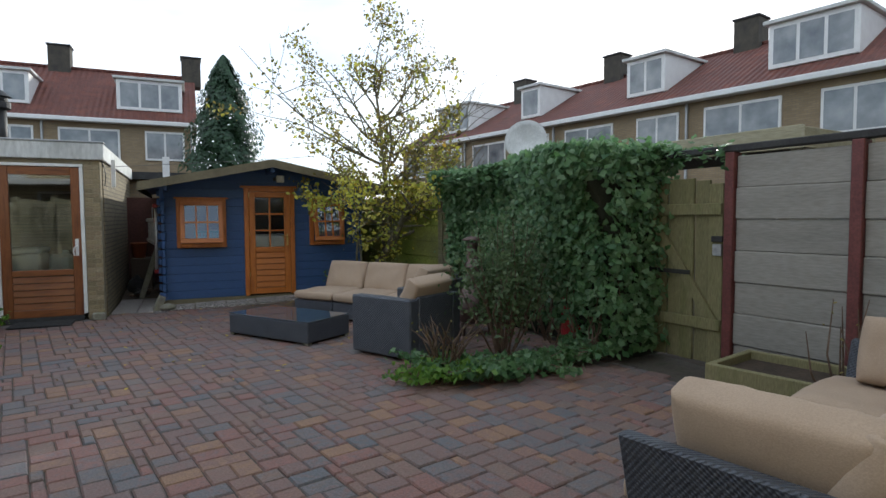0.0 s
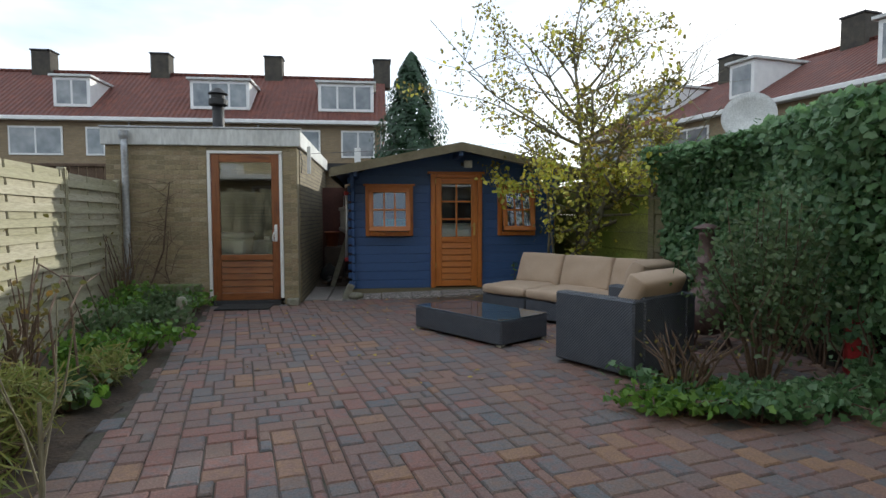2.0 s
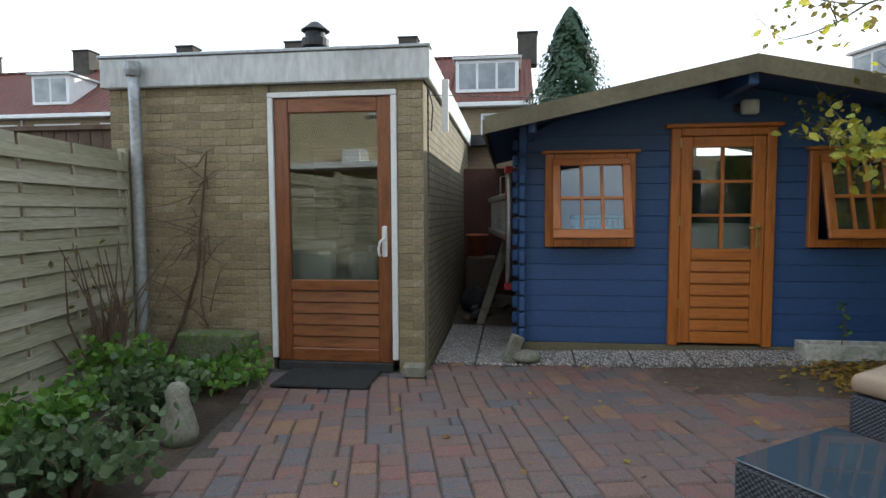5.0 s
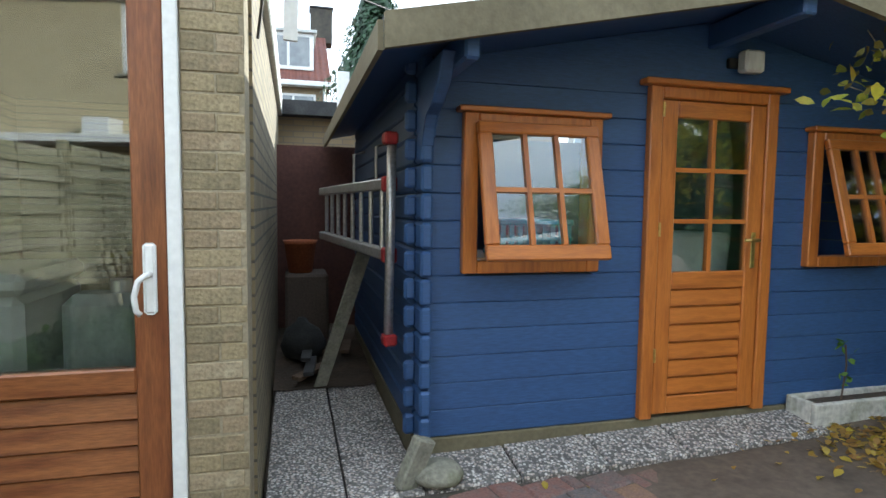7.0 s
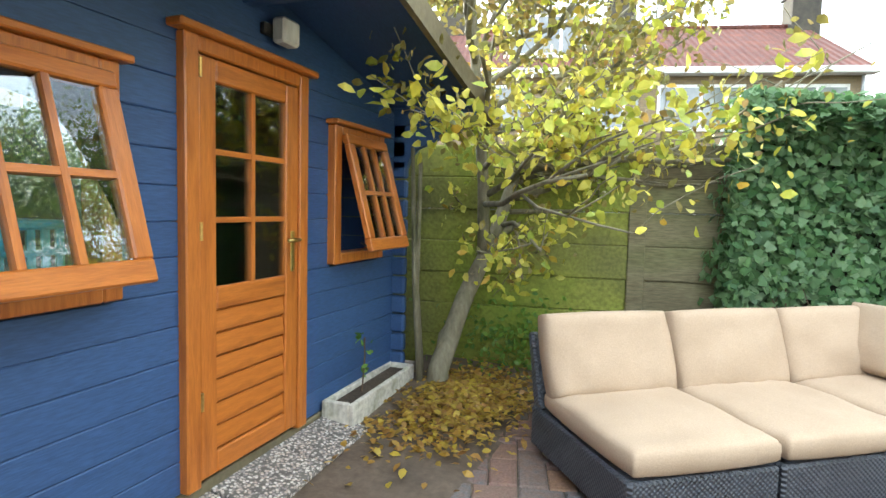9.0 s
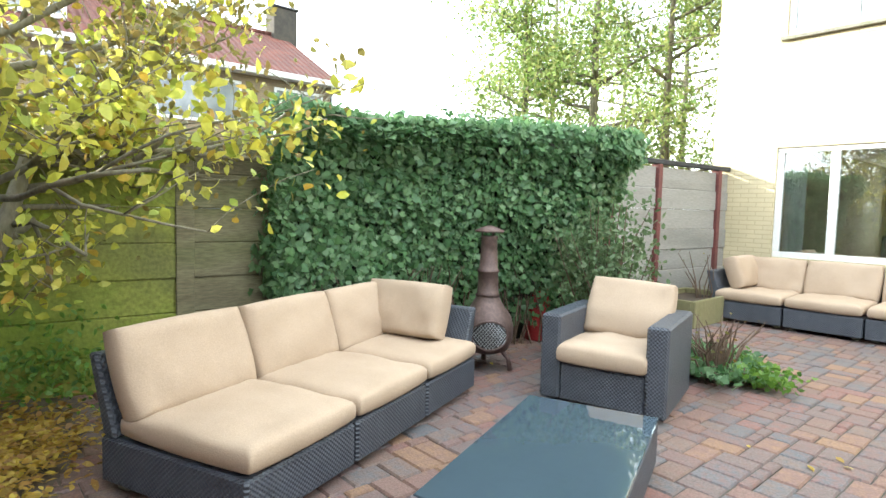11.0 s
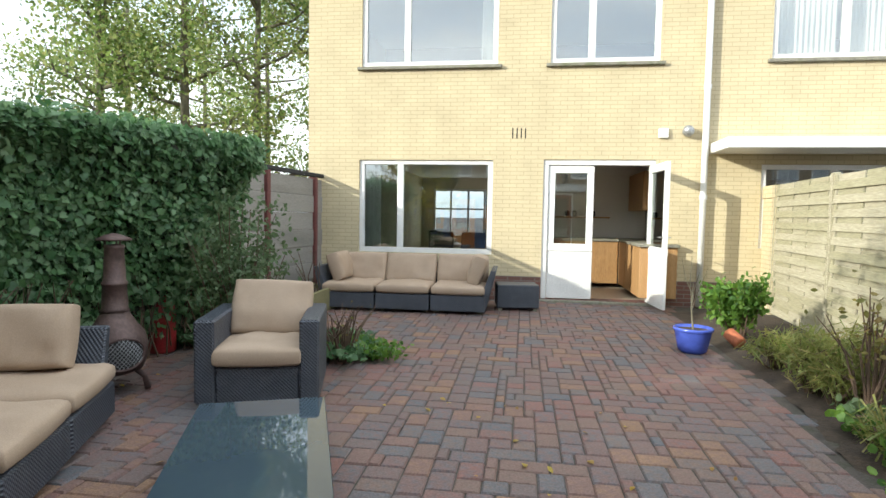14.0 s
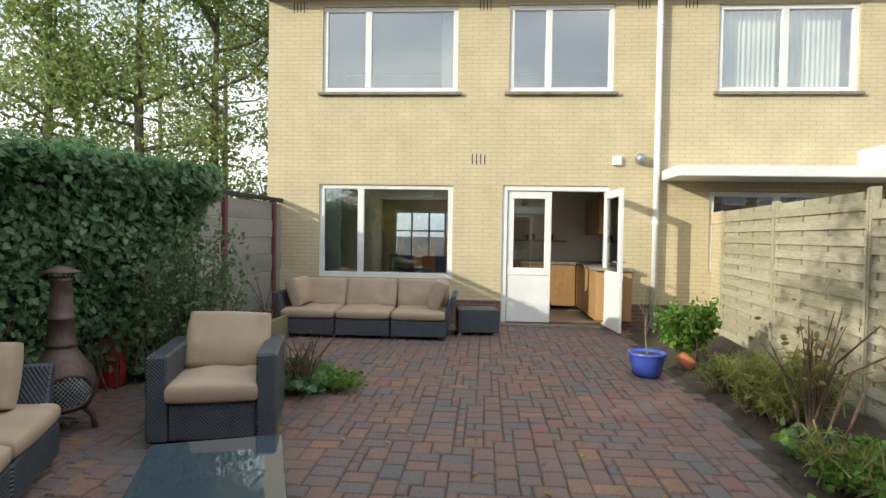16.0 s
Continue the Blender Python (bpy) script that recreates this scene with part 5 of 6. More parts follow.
for k in range(3):
    a = k * math.tau / 3
    part("cap_strut", tube([(0.055 * math.cos(a), 0.055 * math.sin(a), 1.04), (0.055 * math.cos(a), 0.055 * math.sin(a), 1.09)], 0.006, 5), M_CASTIRON, chim)
    a += 0.5
    part("leg", tube([(0.12 * math.cos(a), 0.12 * math.sin(a), 0.17), (0.19 * math.cos(a), 0.19 * math.sin(a), 0.10), (0.21 * math.cos(a), 0.21 * math.sin(a), 0.012)], [0.022, 0.018, 0.022], 8), M_CASTIRON, chim, smooth=True)


def belly(x, z, lift=0.0):
    """A point on the round belly at its front."""
    r = 0.205 + 0.012 * (1 - ((z - 0.30) / 0.12) ** 2) + lift
    return (x, math.sqrt(r * r - x * x), z)


# Closed belly: a black sheet puts the opening's inner shade into colour.
mouth = bmesh.new()
centre = mouth.verts.new(belly(0, 0.30, 0.002))
rim = [mouth.verts.new(belly(0.135 * math.cos(k * math.tau / 28), 0.30 + 0.105 * math.sin(k * math.tau / 28), 0.002)) for k in range(28)]
half = [mouth.verts.new(belly(0.07 * math.cos(k * math.tau / 28), 0.30 + 0.055 * math.sin(k * math.tau / 28), 0.002)) for k in range(28)]
for k in range(28):
    mouth.faces.new((half[k], half[(k + 1) % 28], centre))
    mouth.faces.new((rim[k], rim[(k + 1) % 28], half[(k + 1) % 28], half[k]))
part("fire_mouth", mouth, M_BLACK, chim, "black sheet for the shade inside the fire opening")
mesh = part("mesh_door", tube([belly(0.14 * math.cos(k * math.tau / 28), 0.30 + 0.11 * math.sin(k * math.tau / 28), 0.006) for k in range(29)], 0.010, 6), M_CASTIRON, chim, "mesh fire door")
for s in (-1, 1):
    for k in range(-6, 7):
        pts = []
        for q in range(-6, 7):
            x, z = k * 0.026 + s * q * 0.014, 0.30 + q * 0.0165
            if (x / 0.135) ** 2 + ((z - 0.30) / 0.105) ** 2 < 1:
                pts.append(belly(x, z, 0.007))
        if len(pts) > 2:
            part("mesh_wire", tube(pts, 0.0028, 4), M_STEEL, mesh)

# ---- tree with yellow leaves ----
tree = thing("quince_tree", pose(4.02, 10.38, 0), "small leaning tree with yellow autumn leaves", "tree")
trunk = bmesh.new()
tips = []


def limb(bm, p, d, r, length, depth, wild=0.35):
    pts, rad, q, w = [p], [r], Vector(p), Vector(d).normalized()
    n = 4
    for k in range(n):
        w = (w + Vector((random.gauss(0, wild), random.gauss(0, wild), random.gauss(0.06, wild * 0.7))) * 0.45).normalized()
        q = q + w * length / n
        pts.append(tuple(q))
        rad.append(r * (1 - 0.55 * (k + 1) / n))
    tube(pts, rad, 8 if r > 0.02 else 5, bm)
    if depth <= 1:
        tips.extend([(Vector(a), Vector(b)) for a, b in zip(pts[1:], pts[2:])])
    if depth:
        for k in range(3 if depth > 1 else 3):
            i = random.randint(1, n)
            side = Vector((random.gauss(0, 1), random.gauss(0, 1), random.gauss(0.35, 0.6)))
            limb(bm, pts[i], (w + side * 0.9), rad[i] * 0.75, length * random.uniform(0.5, 0.75), depth - 1, wild)


random.seed(5)
tube([(0, 0, -0.05), (0.04, 0.0, 0.16), (0.26, -0.10, 0.62), (0.50, -0.22, 1.0), (0.66, -0.34, 1.5)], [0.085, 0.07, 0.06, 0.05, 0.04], 10, trunk)
tube([(0.42, -0.18, 0.85), (0.42, -0.16, 1.4), (0.35, -0.1, 2.2), (0.3, -0.05, 3.0), (0.2, -0.1, 3.6)], [0.048, 0.042, 0.034, 0.024, 0.014], 8, trunk)
tube([(-0.02, 0.1, -0.02), (-0.06, 0.14, 0.7), (0.0, 0.2, 1.6)], [0.022, 0.018, 0.012], 6, trunk)
tube([(0.06, 0.12, -0.02), (0.02, 0.16, 0.7), (-0.1, 0.1, 1.5)], [0.02, 0.016, 0.012], 6, trunk)
tube([(0.05, 0.0, 0.1), (0.4, 0.1, 0.3), (0.8, 0.0, 0.55)], [0.05, 0.04, 0.03], 8, trunk)
for p, d, r, L in (((0.66, -0.34, 1.5), (0.3, -0.5, 0.7), 0.036, 1.0), ((0.2, -0.1, 3.5), (0.0, -0.2, 1), 0.016, 0.8), ((0.35, -0.1, 2.2), (-0.9, -0.3, 0.6), 0.026, 1.3), ((0.50, -0.22, 1.0), (0.8, -0.3, 0.4), 0.03, 1.0),
                   ((0.42, -0.16, 1.3), (-0.4, -0.8, 0.5), 0.024, 1.0), ((0.62, -0.3, 1.3), (0.1, -1.0, 0.1), 0.026, 1.1), ((0.35, -0.1, 2.1), (0.8, 0.3, 0.6), 0.026, 1.1), ((0.3, -0.05, 2.9), (0.5, -0.6, 0.6), 0.022, 1.0), ((0.35, -0.1, 2.5), (-1, 0.1, 0.5), 0.022, 1.3),
                   ((0.42, -0.16, 1.5), (-0.8, -0.5, 0.15), 0.022, 1.0), ((0.40, -0.15, 1.7), (0.2, -1.0, 0.4), 0.024, 1.1), ((0.66, -0.34, 1.4), (0.9, -0.2, 0.2), 0.024, 1.0), ((0.35, -0.1, 2.0), (-0.2, -1, 0.5), 0.024, 1.2), ((0.3, -0.05, 3.0), (-0.5, -0.2, 0.8), 0.02, 0.9),
                   ((0.55, -0.25, 1.1), (-0.5, -0.7, -0.05), 0.02, 0.8), ((0.6, -0.3, 1.2), (0.5, -0.8, -0.1), 0.02, 0.9), ((0.3, -0.05, 2.7), (0.8, 0.5, 0.6), 0.02, 0.9),
                   ((0.66, -0.34, 1.5), (0.35, -1.0, 0.25), 0.03, 1.5), ((0.60, -0.3, 1.3), (0.6, -0.9, 0.1), 0.028, 1.4), ((0.42, -0.16, 1.9), (0.4, -1.0, 0.35), 0.026, 1.5), ((0.35, -0.1, 2.3), (0.5, -0.9, 0.3), 0.024, 1.4), ((0.66, -0.34, 1.45), (0.1, -1.0, 0.0), 0.024, 1.2), ((0.42, -0.16, 1.25), (-0.75, -0.6, 0.05), 0.022, 1.2), ((0.36, -0.1, 1.8), (-0.8, -0.55, 0.05), 0.022, 1.2), ((0.66, -0.34, 1.5), (0.8, -0.5, 0.5), 0.026, 1.2)):
    limb(trunk, p, d, r, L, 2)
kept = len(tips)
for p, d, L in (((0.35, -0.1, 2.2), (-1.0, -0.1, 0.42), 2.0), ((0.3, -0.05, 2.6), (-0.8, -0.3, 0.7), 1.5), ((0.3, -0.05, 2.9), (0.9, -0.2, 0.55), 1.3), ((0.25, -0.08, 3.3), (0.2, 0.1, 1.0), 0.9)):
    limb(trunk, p, d, 0.019, L, 2, 0.28)
del tips[kept::2]
part("trunk", trunk, M_BARK, tree, smooth=True)
ysp, osp = [], []
for a, b in tips:
    if random.random() < 0.22:
        continue
    hub = a.lerp(b, random.random())
    for _ in range(20 if hub.z > 1.6 else 10):
        p = hub + Vector((random.gauss(0, .085), random.gauss(0, .085), random.gauss(-0.03, .07)))
        reach = p.x - 0.4 * p.y
        if reach > (1.35 if p.z < 2.1 else 1.7):
            continue
        if random.random() < (0.45 if p.z > 3.0 else 0.15 if p.z > 2.2 else 0.12):
            continue
        if random.random() < (0.68 if p.z < 1.9 else 0.20):
            ysp.append((p, scatter_way(0.5), random.uniform(0.05, 0.095)))
        else:
            osp.append((p, scatter_way(0.5), random.uniform(0.035, 0.07)))
leaves("yellow_leaves", ysp, M_YELLOW, tree)
leaves("olive_leaves", osp, M_OLIVE, tree)
fall = thing("fallen_leaves", pose(0, 0, 0), "yellow and brown fallen leaves under the tree", "leaves", kind="stuff")
fsp = []
for _ in range(3600):
    x, y = random.gauss(3.80, 0.34), random.gauss(10.20, 0.24)
    if y > 10.62 or (3.36 < x < 4.5 and y > 10.42 and random.random() < 0.8):
        continue
    fsp.append(((x, y, random.uniform(0.03, 0.07) + 0.03 * min(1.0, max(0.0, (x - 2.8) / 1.0))), (random.gauss(0, .35), random.gauss(0, .35), 1), random.uniform(0.03, 0.065)))
for _ in range(110):
    fsp.append(((random.uniform(0.2, 4.6), random.uniform(6.0, 10.4), 0.008), (random.gauss(0, .2), random.gauss(0, .2), 1), random.uniform(0.03, 0.06)))
leaves("leaf_litter", fsp, M_FALLEN, fall)
soil = bmesh.new()
sg = {}
for i in range(25):
    for j in range(15):
        x, y = 1.9 + 3.0 * i / 24, 9.78 + 0.93 * j / 14
        rim = min(1.0, i / 3, (24 - i) / 3 + 0.3, (j + 0.4 * math.sin(i)) / 2)
        z = -0.008 + 0.07 * rim * max(0.0, min(1.0, (x - 2.5) / 1.2)) * min(1.0, j / 9) + 0.019 * rim + 0.010 * noise.noise(Vector((x * 3, y * 3, 5)))
        sg[i, j] = soil.verts.new((x, y, z))
for i in range(24):
    for j in range(14):
        soil.faces.new((sg[i, j], sg[i + 1, j], sg[i + 1, j + 1], sg[i, j + 1]))
tagged(solid("trodden_soil", soil, M_MUD, smooth=True), "damp brown soil spread over the paving under the tree", "soil", kind="structure")
shr = thing("evergreen_shrub", pose(4.75, 10.0, 0), "small dark green shrub behind the tree", "shrub")
leaves("shrub_leaves", [((random.gauss(0, .22), random.gauss(0, .22), abs(random.gauss(0.25, .16))), scatter_way(), 0.05) for _ in range(700)], M_GREEN, shr)


# ---- bushes and bed plants ----
def bush(name, m, size, count, leaf, mat, label, category="shrub", shape="oval", twigs=8, group=""):
    """A loose shrub: stems from the foot and leaves crowded round them."""
    b = thing(name, m, label, category, group)
    st, sp = bmesh.new(), []
    for _ in range(twigs):
        top = Vector((random.gauss(0, .45) * size[0], random.gauss(0, .45) * size[1], random.uniform(0.55, 1.0) * size[2]))
        mid = top * 0.5 + Vector((random.gauss(0, .05), random.gauss(0, .05), 0.05))
        tube([(top.x * 0.15, top.y * 0.15, -0.03), mid, top], [0.010, 0.007, 0.003], 5, st)
        for _ in range(count // twigs):
            t = random.uniform(0.25, 1.05)
            p = mid * (1 - t) * 0.5 + top * t + Vector((random.gauss(0, .16) * size[0], random.gauss(0, .16) * size[1], random.gauss(0, .10) * size[2]))
            p.z = max(0.03, p.z)
            sp.append((p, scatter_way(), leaf * random.uniform(0.6, 1.2)))
    part("stem", st, M_TWIG, b)["kind"] = "stuff"
    if sp:
        leaves("leaves", sp, mat, b, shape)
    return b


random.seed(11)
bush("oleaster_shrub", pose(4.15, 6.0, 0), (0.45, 0.45, 1.35), 2600, 0.055, M_SHRUB, "grey-green shrub in front of the ivy hedge", twigs=26)
bush("dead_shrub", pose(3.35, 5.65, 0), (0.4, 0.4, 0.5), 60, 0.03, M_OLIVE, "dry brown twiggy plant beside the armchair", twigs=40)
for x, y, s in ((3.2, 5.45, 0.5), (3.65, 5.25, 0.5), (4.1, 5.35, 0.5), (4.5, 5.5, 0.45), (3.5, 5.7, 0.45), (4.9, 5.75, 0.35)):
    bush("ground_ivy", pose(x, y, 0), (s, s * 0.7, 0.16), 620, 0.06, M_IVY if x != 3.2 else M_GREEN, "low green ground ivy spreading over the paving", "ground cover", "ivy", 14, "ground ivy")
tagged(solid("red_canister", lathe([(0.10, 0), (0.115, 0.02), (0.115, 0.42), (0.09, 0.47), (0.03, 0.49)], 20), M_RED, None, "", pose(5.02, 6.06, 0) @ Matrix.Scale(1.1, 4), True), "red canister half hidden by the hedge", "canister")
bush("bare_shrub", pose(5.15, 3.45, 0.0), (0.35, 0.3, 0.8), 20, 0.03, M_OLIVE, "bare twiggy shrub beside the sofa", twigs=9)
bush("laurel_bush", pose(-0.05, 3.15, 0.02), (0.30, 0.30, 0.66), 2200, 0.075, M_GREEN, "bright green leafy bush by the fence", twigs=16)
bush("grassy_plant", pose(-0.32, 5.0, 0.02), (0.22, 0.4, 0.42), 900, 0.19, M_GRASS, "tufted yellow-green plant in the bed", "plant", "blade", 30)
bush("rose_bush", pose(-0.55, 5.55, 0.02), (0.35, 0.45, 0.95), 130, 0.05, M_OLIVE, "thorny bare rose bush in the bed", "shrub", "oval", 16)
for x, y, h in ((-0.22, 4.35, 0.30), (-0.42, 4.85, 0.42), (-0.40, 5.35, 0.36), (-0.62, 5.25, 0.5), (-0.5, 6.4, 0.25), (-0.75, 4.4, 0.35)):
    bush("grass_tuft", pose(x, y, 0.02), (0.22, 0.26, h), 620, 0.19, M_GRASS, "wispy grass tuft in the flower bed", "grass", "blade", 24, "grass tufts")
for x, y, w, h, n, mt, lb in ((-0.45, 4.6, 0.2, 0.22, 260, M_GREEN, "small green seedlings in the bed"), (-0.62, 6.15, 0.3, 0.16, 380, M_GREEN, "low bright green leaves at the bed edge"), (-0.5, 5.9, 0.22, 0.18, 240, M_SHRUB, "low grey-green plants in the bed"), (-0.3, 4.1, 0.2, 0.12, 120, M_OLIVE, "dry stems in the flower bed")):
    bush("bed_plants", pose(x, y, 0.02), (w, w * 1.3, h), n, 0.055, mt, lb, "plant", "round", 12, "flower bed plants")
for k in range(3):
    arch = bmesh.new()
    y0 = 5.6 + 0.25 * k
    tube([(-0.5, y0, 0.0), (-0.62, y0 + 0.15, 0.6), (-0.72, y0 + 0.5, 0.9 - 0.1 * k), (-0.8, y0 + 0.95, 0.75), (-0.85, y0 + 1.3, 0.35)], [0.009, 0.008, 0.006, 0.005, 0.003], 5, arch)
    tagged(solid("rose_cane", arch, M_TWIG), "long arching bare rose cane", "branch", "rose canes")
for x, y, h, n in ((-0.60, 6.5, 0.20, 700), (-0.85, 6.9, 0.26, 800), (-0.62, 7.3, 0.26, 800), (-1.0, 7.6, 0.34, 800), (-0.80, 8.1, 0.32, 760), (-1.2, 8.4, 0.36, 700), (-1.0, 8.9, 0.34, 700), (-1.35, 9.2, 0.4, 600), (-0.95, 9.5, 0.22, 400)):
    bush("bed_plants", pose(x, y, 0.02), (0.36, 0.34, h), n, 0.046, M_GREEN if h not in (0.32, 0.34) else M_SHRUB, "green leafy perennials in the flower bed", "plant", "round", 14, "flower bed plants")
bush("marigold_leaves", pose(-0.95, 9.75, 0.02), (0.20, 0.18, 0.16), 70, 0.12, M_GREEN, "round bright green leaves by the garage", "plant", "round", 10)
bush("dry_stalks", pose(-1.05, 6.1, 0.02), (0.5, 0.45, 0.8), 60, 0.05, M_OLIVE, "withered brown stalks in the flower bed", "plant", "oval", 26)
bush("climber_stems", pose(-1.62, 9.4, 0.02), (0.4, 0.5, 1.0), 60, 0.045, M_OLIVE, "bare tangled climber at the fence corner", "climber", "oval", 30)
vine = thing("bare_vine", pose(0, 10.13, 0), "bare brown vine climbing the garage wall", "climber")
vb = bmesh.new()
random.seed(21)
tube([(-1.72, -0.02, 0.0), (-1.55, 0.0, 0.35), (-1.40, -0.01, 0.75), (-1.36, 0.0, 1.2), (-1.30, -0.01, 1.65)], [0.016, 0.013, 0.011, 0.009, 0.006], 6, vb)
tube([(-1.25, -0.01, 0.0), (-1.38, -0.02, 0.5), (-1.33, 0.0, 1.0)], [0.009, 0.007, 0.004], 5, vb)
for k in range(34):
    z = random.uniform(0.3, 1.7)
    x = -1.40 + random.gauss(0, .04)
    dx, dz = random.uniform(-0.5, 0.35), random.uniform(-0.2, 0.25)
    tube([(x, -0.01, z), (x + dx * 0.5, -0.03, z + dz * 0.7), (x + dx, -0.04, z + dz)], [0.005, 0.004, 0.002], 4, vb)
part("stem", vb, M_TWIG, vine)
mossy = thing("mossy_block", pose(-1.16, 9.99, 0), "mossy stone block at the garage foot", "block")
part("block", box((-0.30, -0.10, 0), (0.26, 0.09, 0.31), 0.03, seg=3), M_MOSSROCK, mossy)
fig = lathe([(0.09, 0), (0.10, 0.05), (0.075, 0.16), (0.055, 0.22), (0.06, 0.27), (0.035, 0.31), (0.0, 0.32)], 18)
tagged(solid("stone_ornament", fig, M_STONE, None, "", pose(-0.74, 8.75, 0.0), True), "small weathered stone ornament at the bed edge", "ornament")
pot = thing("blue_pot", pose(0.44, 3.92, 0) @ Matrix.Scale(0.80, 4), "glazed blue flower pot with a bare sapling", "flower pot")
part("pot_body", lathe([(0.14, 0.0), (0.17, 0.03), (0.215, 0.25), (0.225, 0.27), (0.235, 0.275), (0.235, 0.305), (0.215, 0.31), (0.20, 0.27)], 32), M_BLUEPOT, pot, smooth=True)
part("pot_soil", lathe([(0.205, 0.25), (0.2, 0.272), (0.0, 0.28)], 24), M_SOIL, pot)
sap = bmesh.new()
tube([(0, 0, 0.25), (0.03, 0, 0.55), (0.02, 0.02, 0.85)], [0.013, 0.010, 0.007], 7, sap)
for a, b in (((0.03, 0, 0.5), (-0.14, 0.02, 1.05)), ((0.02, 0.01, 0.7), (0.16, 0.0, 1.15)), ((0.03, 0, 0.6), (0.05, 0.1, 1.2)), ((0.02, 0.01, 0.62), (-0.05, -0.1, 0.98))):
    tube([a, (Vector(a) + Vector(b)) / 2 + Vector((0.02, 0, -0.03)), b], [0.006, 0.004, 0.002], 5, sap)
part("sapling", sap, M_BARK, pot, "bare sapling")
log = tagged(solid("log_stump", lathe([(0.07, 0), (0.085, 0.02), (0.08, 0.22), (0.0, 0.225)], 14), M_TERRACOTTA, None, "", pose(-0.02, 3.62, 0.06, 60, 20, 30) @ Matrix.Scale(0.8, 4), True), "orange-brown sawn log piece in the bed", "log")

# ---- neighbouring terraces ----
def terrace(name, m, length, houses, label, depth=8.0, eave=5.6, rise=3.0, flip=False, dormers=()):
    """A row of houses: walls, tiled roof, gutter, windows, dormers and chimneys. x along the front, y out of it."""
    t = thing(name, m, label, "terrace")
    part("wall", box((0, -depth, -0.07), (length, 0, eave)), M_ROWBRICK, t)
    part("roof", prism([(0.35, eave), (-depth / 2, eave + rise), (-depth - 0.35, eave)], -0.15, length + 0.15, axis="x"), M_TILE, t)
    part("gutter", box((-0.15, 0.02, eave - 0.12), (length + 0.15, 0.42, eave + 0.06), 0.02), M_WHITE, t)
    part("ridge", box((-0.15, -depth / 2 - 0.12, eave + rise - 0.06), (length + 0.15, -depth / 2 + 0.12, eave + rise + 0.08), 0.03), M_TILE, t)
    w = length / houses
    slope = rise / (depth / 2)
    for k in range(houses):
        x = k * w
        for a, b in ((0.4, 0.4 + w * 0.28), (w * 0.52, w * 0.92)):
            for z0, z1 in ((eave - 1.65, eave - 0.35), (0.9, 2.3)):
                wi = part("window", box((x + a, 0.0, z0), (x + b, 0.05, z1), 0.01), M_WHITE, t)
                mid = (a + b) / 2
                for p, q in ((a + 0.08, mid - 0.04), (mid + 0.04, b - 0.08)):
                    part("pane", box((x + p, 0.05, z0 + 0.09), (x + q, 0.056, z1 - 0.09)), M_FARPANE, wi)
        part("drainpipe", tube([(x + 0.1, 0.08, 0), (x + 0.1, 0.08, eave)], 0.05, 8), M_STEEL, t)
        st = part("chimney", box((x - 0.45, -depth / 2 - 0.4, eave + rise - 0.5), (x + 0.45, -depth / 2 + 0.4, eave + rise + 0.95), 0.02), M_CHIM, t, "dark brick chimney stack")
        part("chimney_cap", box((x - 0.5, -depth / 2 - 0.45, eave + rise + 0.951), (x + 0.5, -depth / 2 + 0.45, eave + rise + 1.03), 0.02), M_BITUMEN, st)
    for a, b, panes in dormers:
        z0 = eave + 0.62
        y0 = 0.35 - (z0 - eave) / slope
        d = part("dormer", box((a, y0 - 2.6, z0), (b, y0, z0 + 1.35), 0.02), M_WHITE, t, "white framed roof dormer")
        part("dormer_roof", box((a - 0.12, y0 - 2.8, z0 + 1.352), (b + 0.12, y0 + 0.15, z0 + 1.46), 0.01), M_FASCIA, d)
        n = panes
        for i in range(n):
            p, q = a + 0.1 + (b - a - 0.2) * i / n, a + 0.1 + (b - a - 0.2) * (i + 1) / n
            part("dormer_pane", box((p + 0.05, y0, z0 + 0.14), (q - 0.05, y0 + 0.008, z0 + 1.2)), M_FARPANE, d)
    return t


M_FARPANE = material("far_window_pane", [(0.10, 0.12, 0.14), (0.34, 0.36, 0.36)], 0.08, 1.3, 0.0, 5.0, stain=0.1, spec=0.8)
M_CHIM = material("dark_chimney_brick", [(0.05, 0.045, 0.04), (0.09, 0.08, 0.06)], 0.95, 4.0, 0.3)
terrace("terrace_behind", pose(1.75, 30, 0, 0, 0, 180), 40, 7, "row of ochre brick houses with red tiled roofs behind the garden",
        dormers=((0.45, 3.1, 3), (6.3, 9.0, 3), (13.4, 15.0, 2), (21.0, 22.9, 2), (27, 29, 2)))
terrace("terrace_beside", pose(19.27, 3.8, 0, 0, 0, 102.4), 29.5, 5, "row of ochre brick houses with red roofs beside the garden", eave=5.2, rise=2.4,
        dormers=((7.3, 9.7, 3), (13.2, 14.8, 2), (19.3, 20.5, 1), (24.2, 27, 3)))
shed2 = thing("neighbour_shed", pose(-1.6, 14.6, 0), "low shed with a dark roof behind the passage", "shed")
part("wall", box((0, 0, -0.07), (5.2, 3, 2.15)), M_ROWBRICK, shed2)
part("roof", prism([(-0.2, 2.15), (3.2, 2.15), (3.2, 2.42), (-0.2, 2.30)], -0.2, 5.4, axis="x"), M_BITUMEN, shed2)
part("bargeboard", box((2.55, -0.22, 2.1), (2.68, -0.18, 2.62), 0.005), M_WHITE, shed2, "white bargeboard end", pose(0, 0, 0))


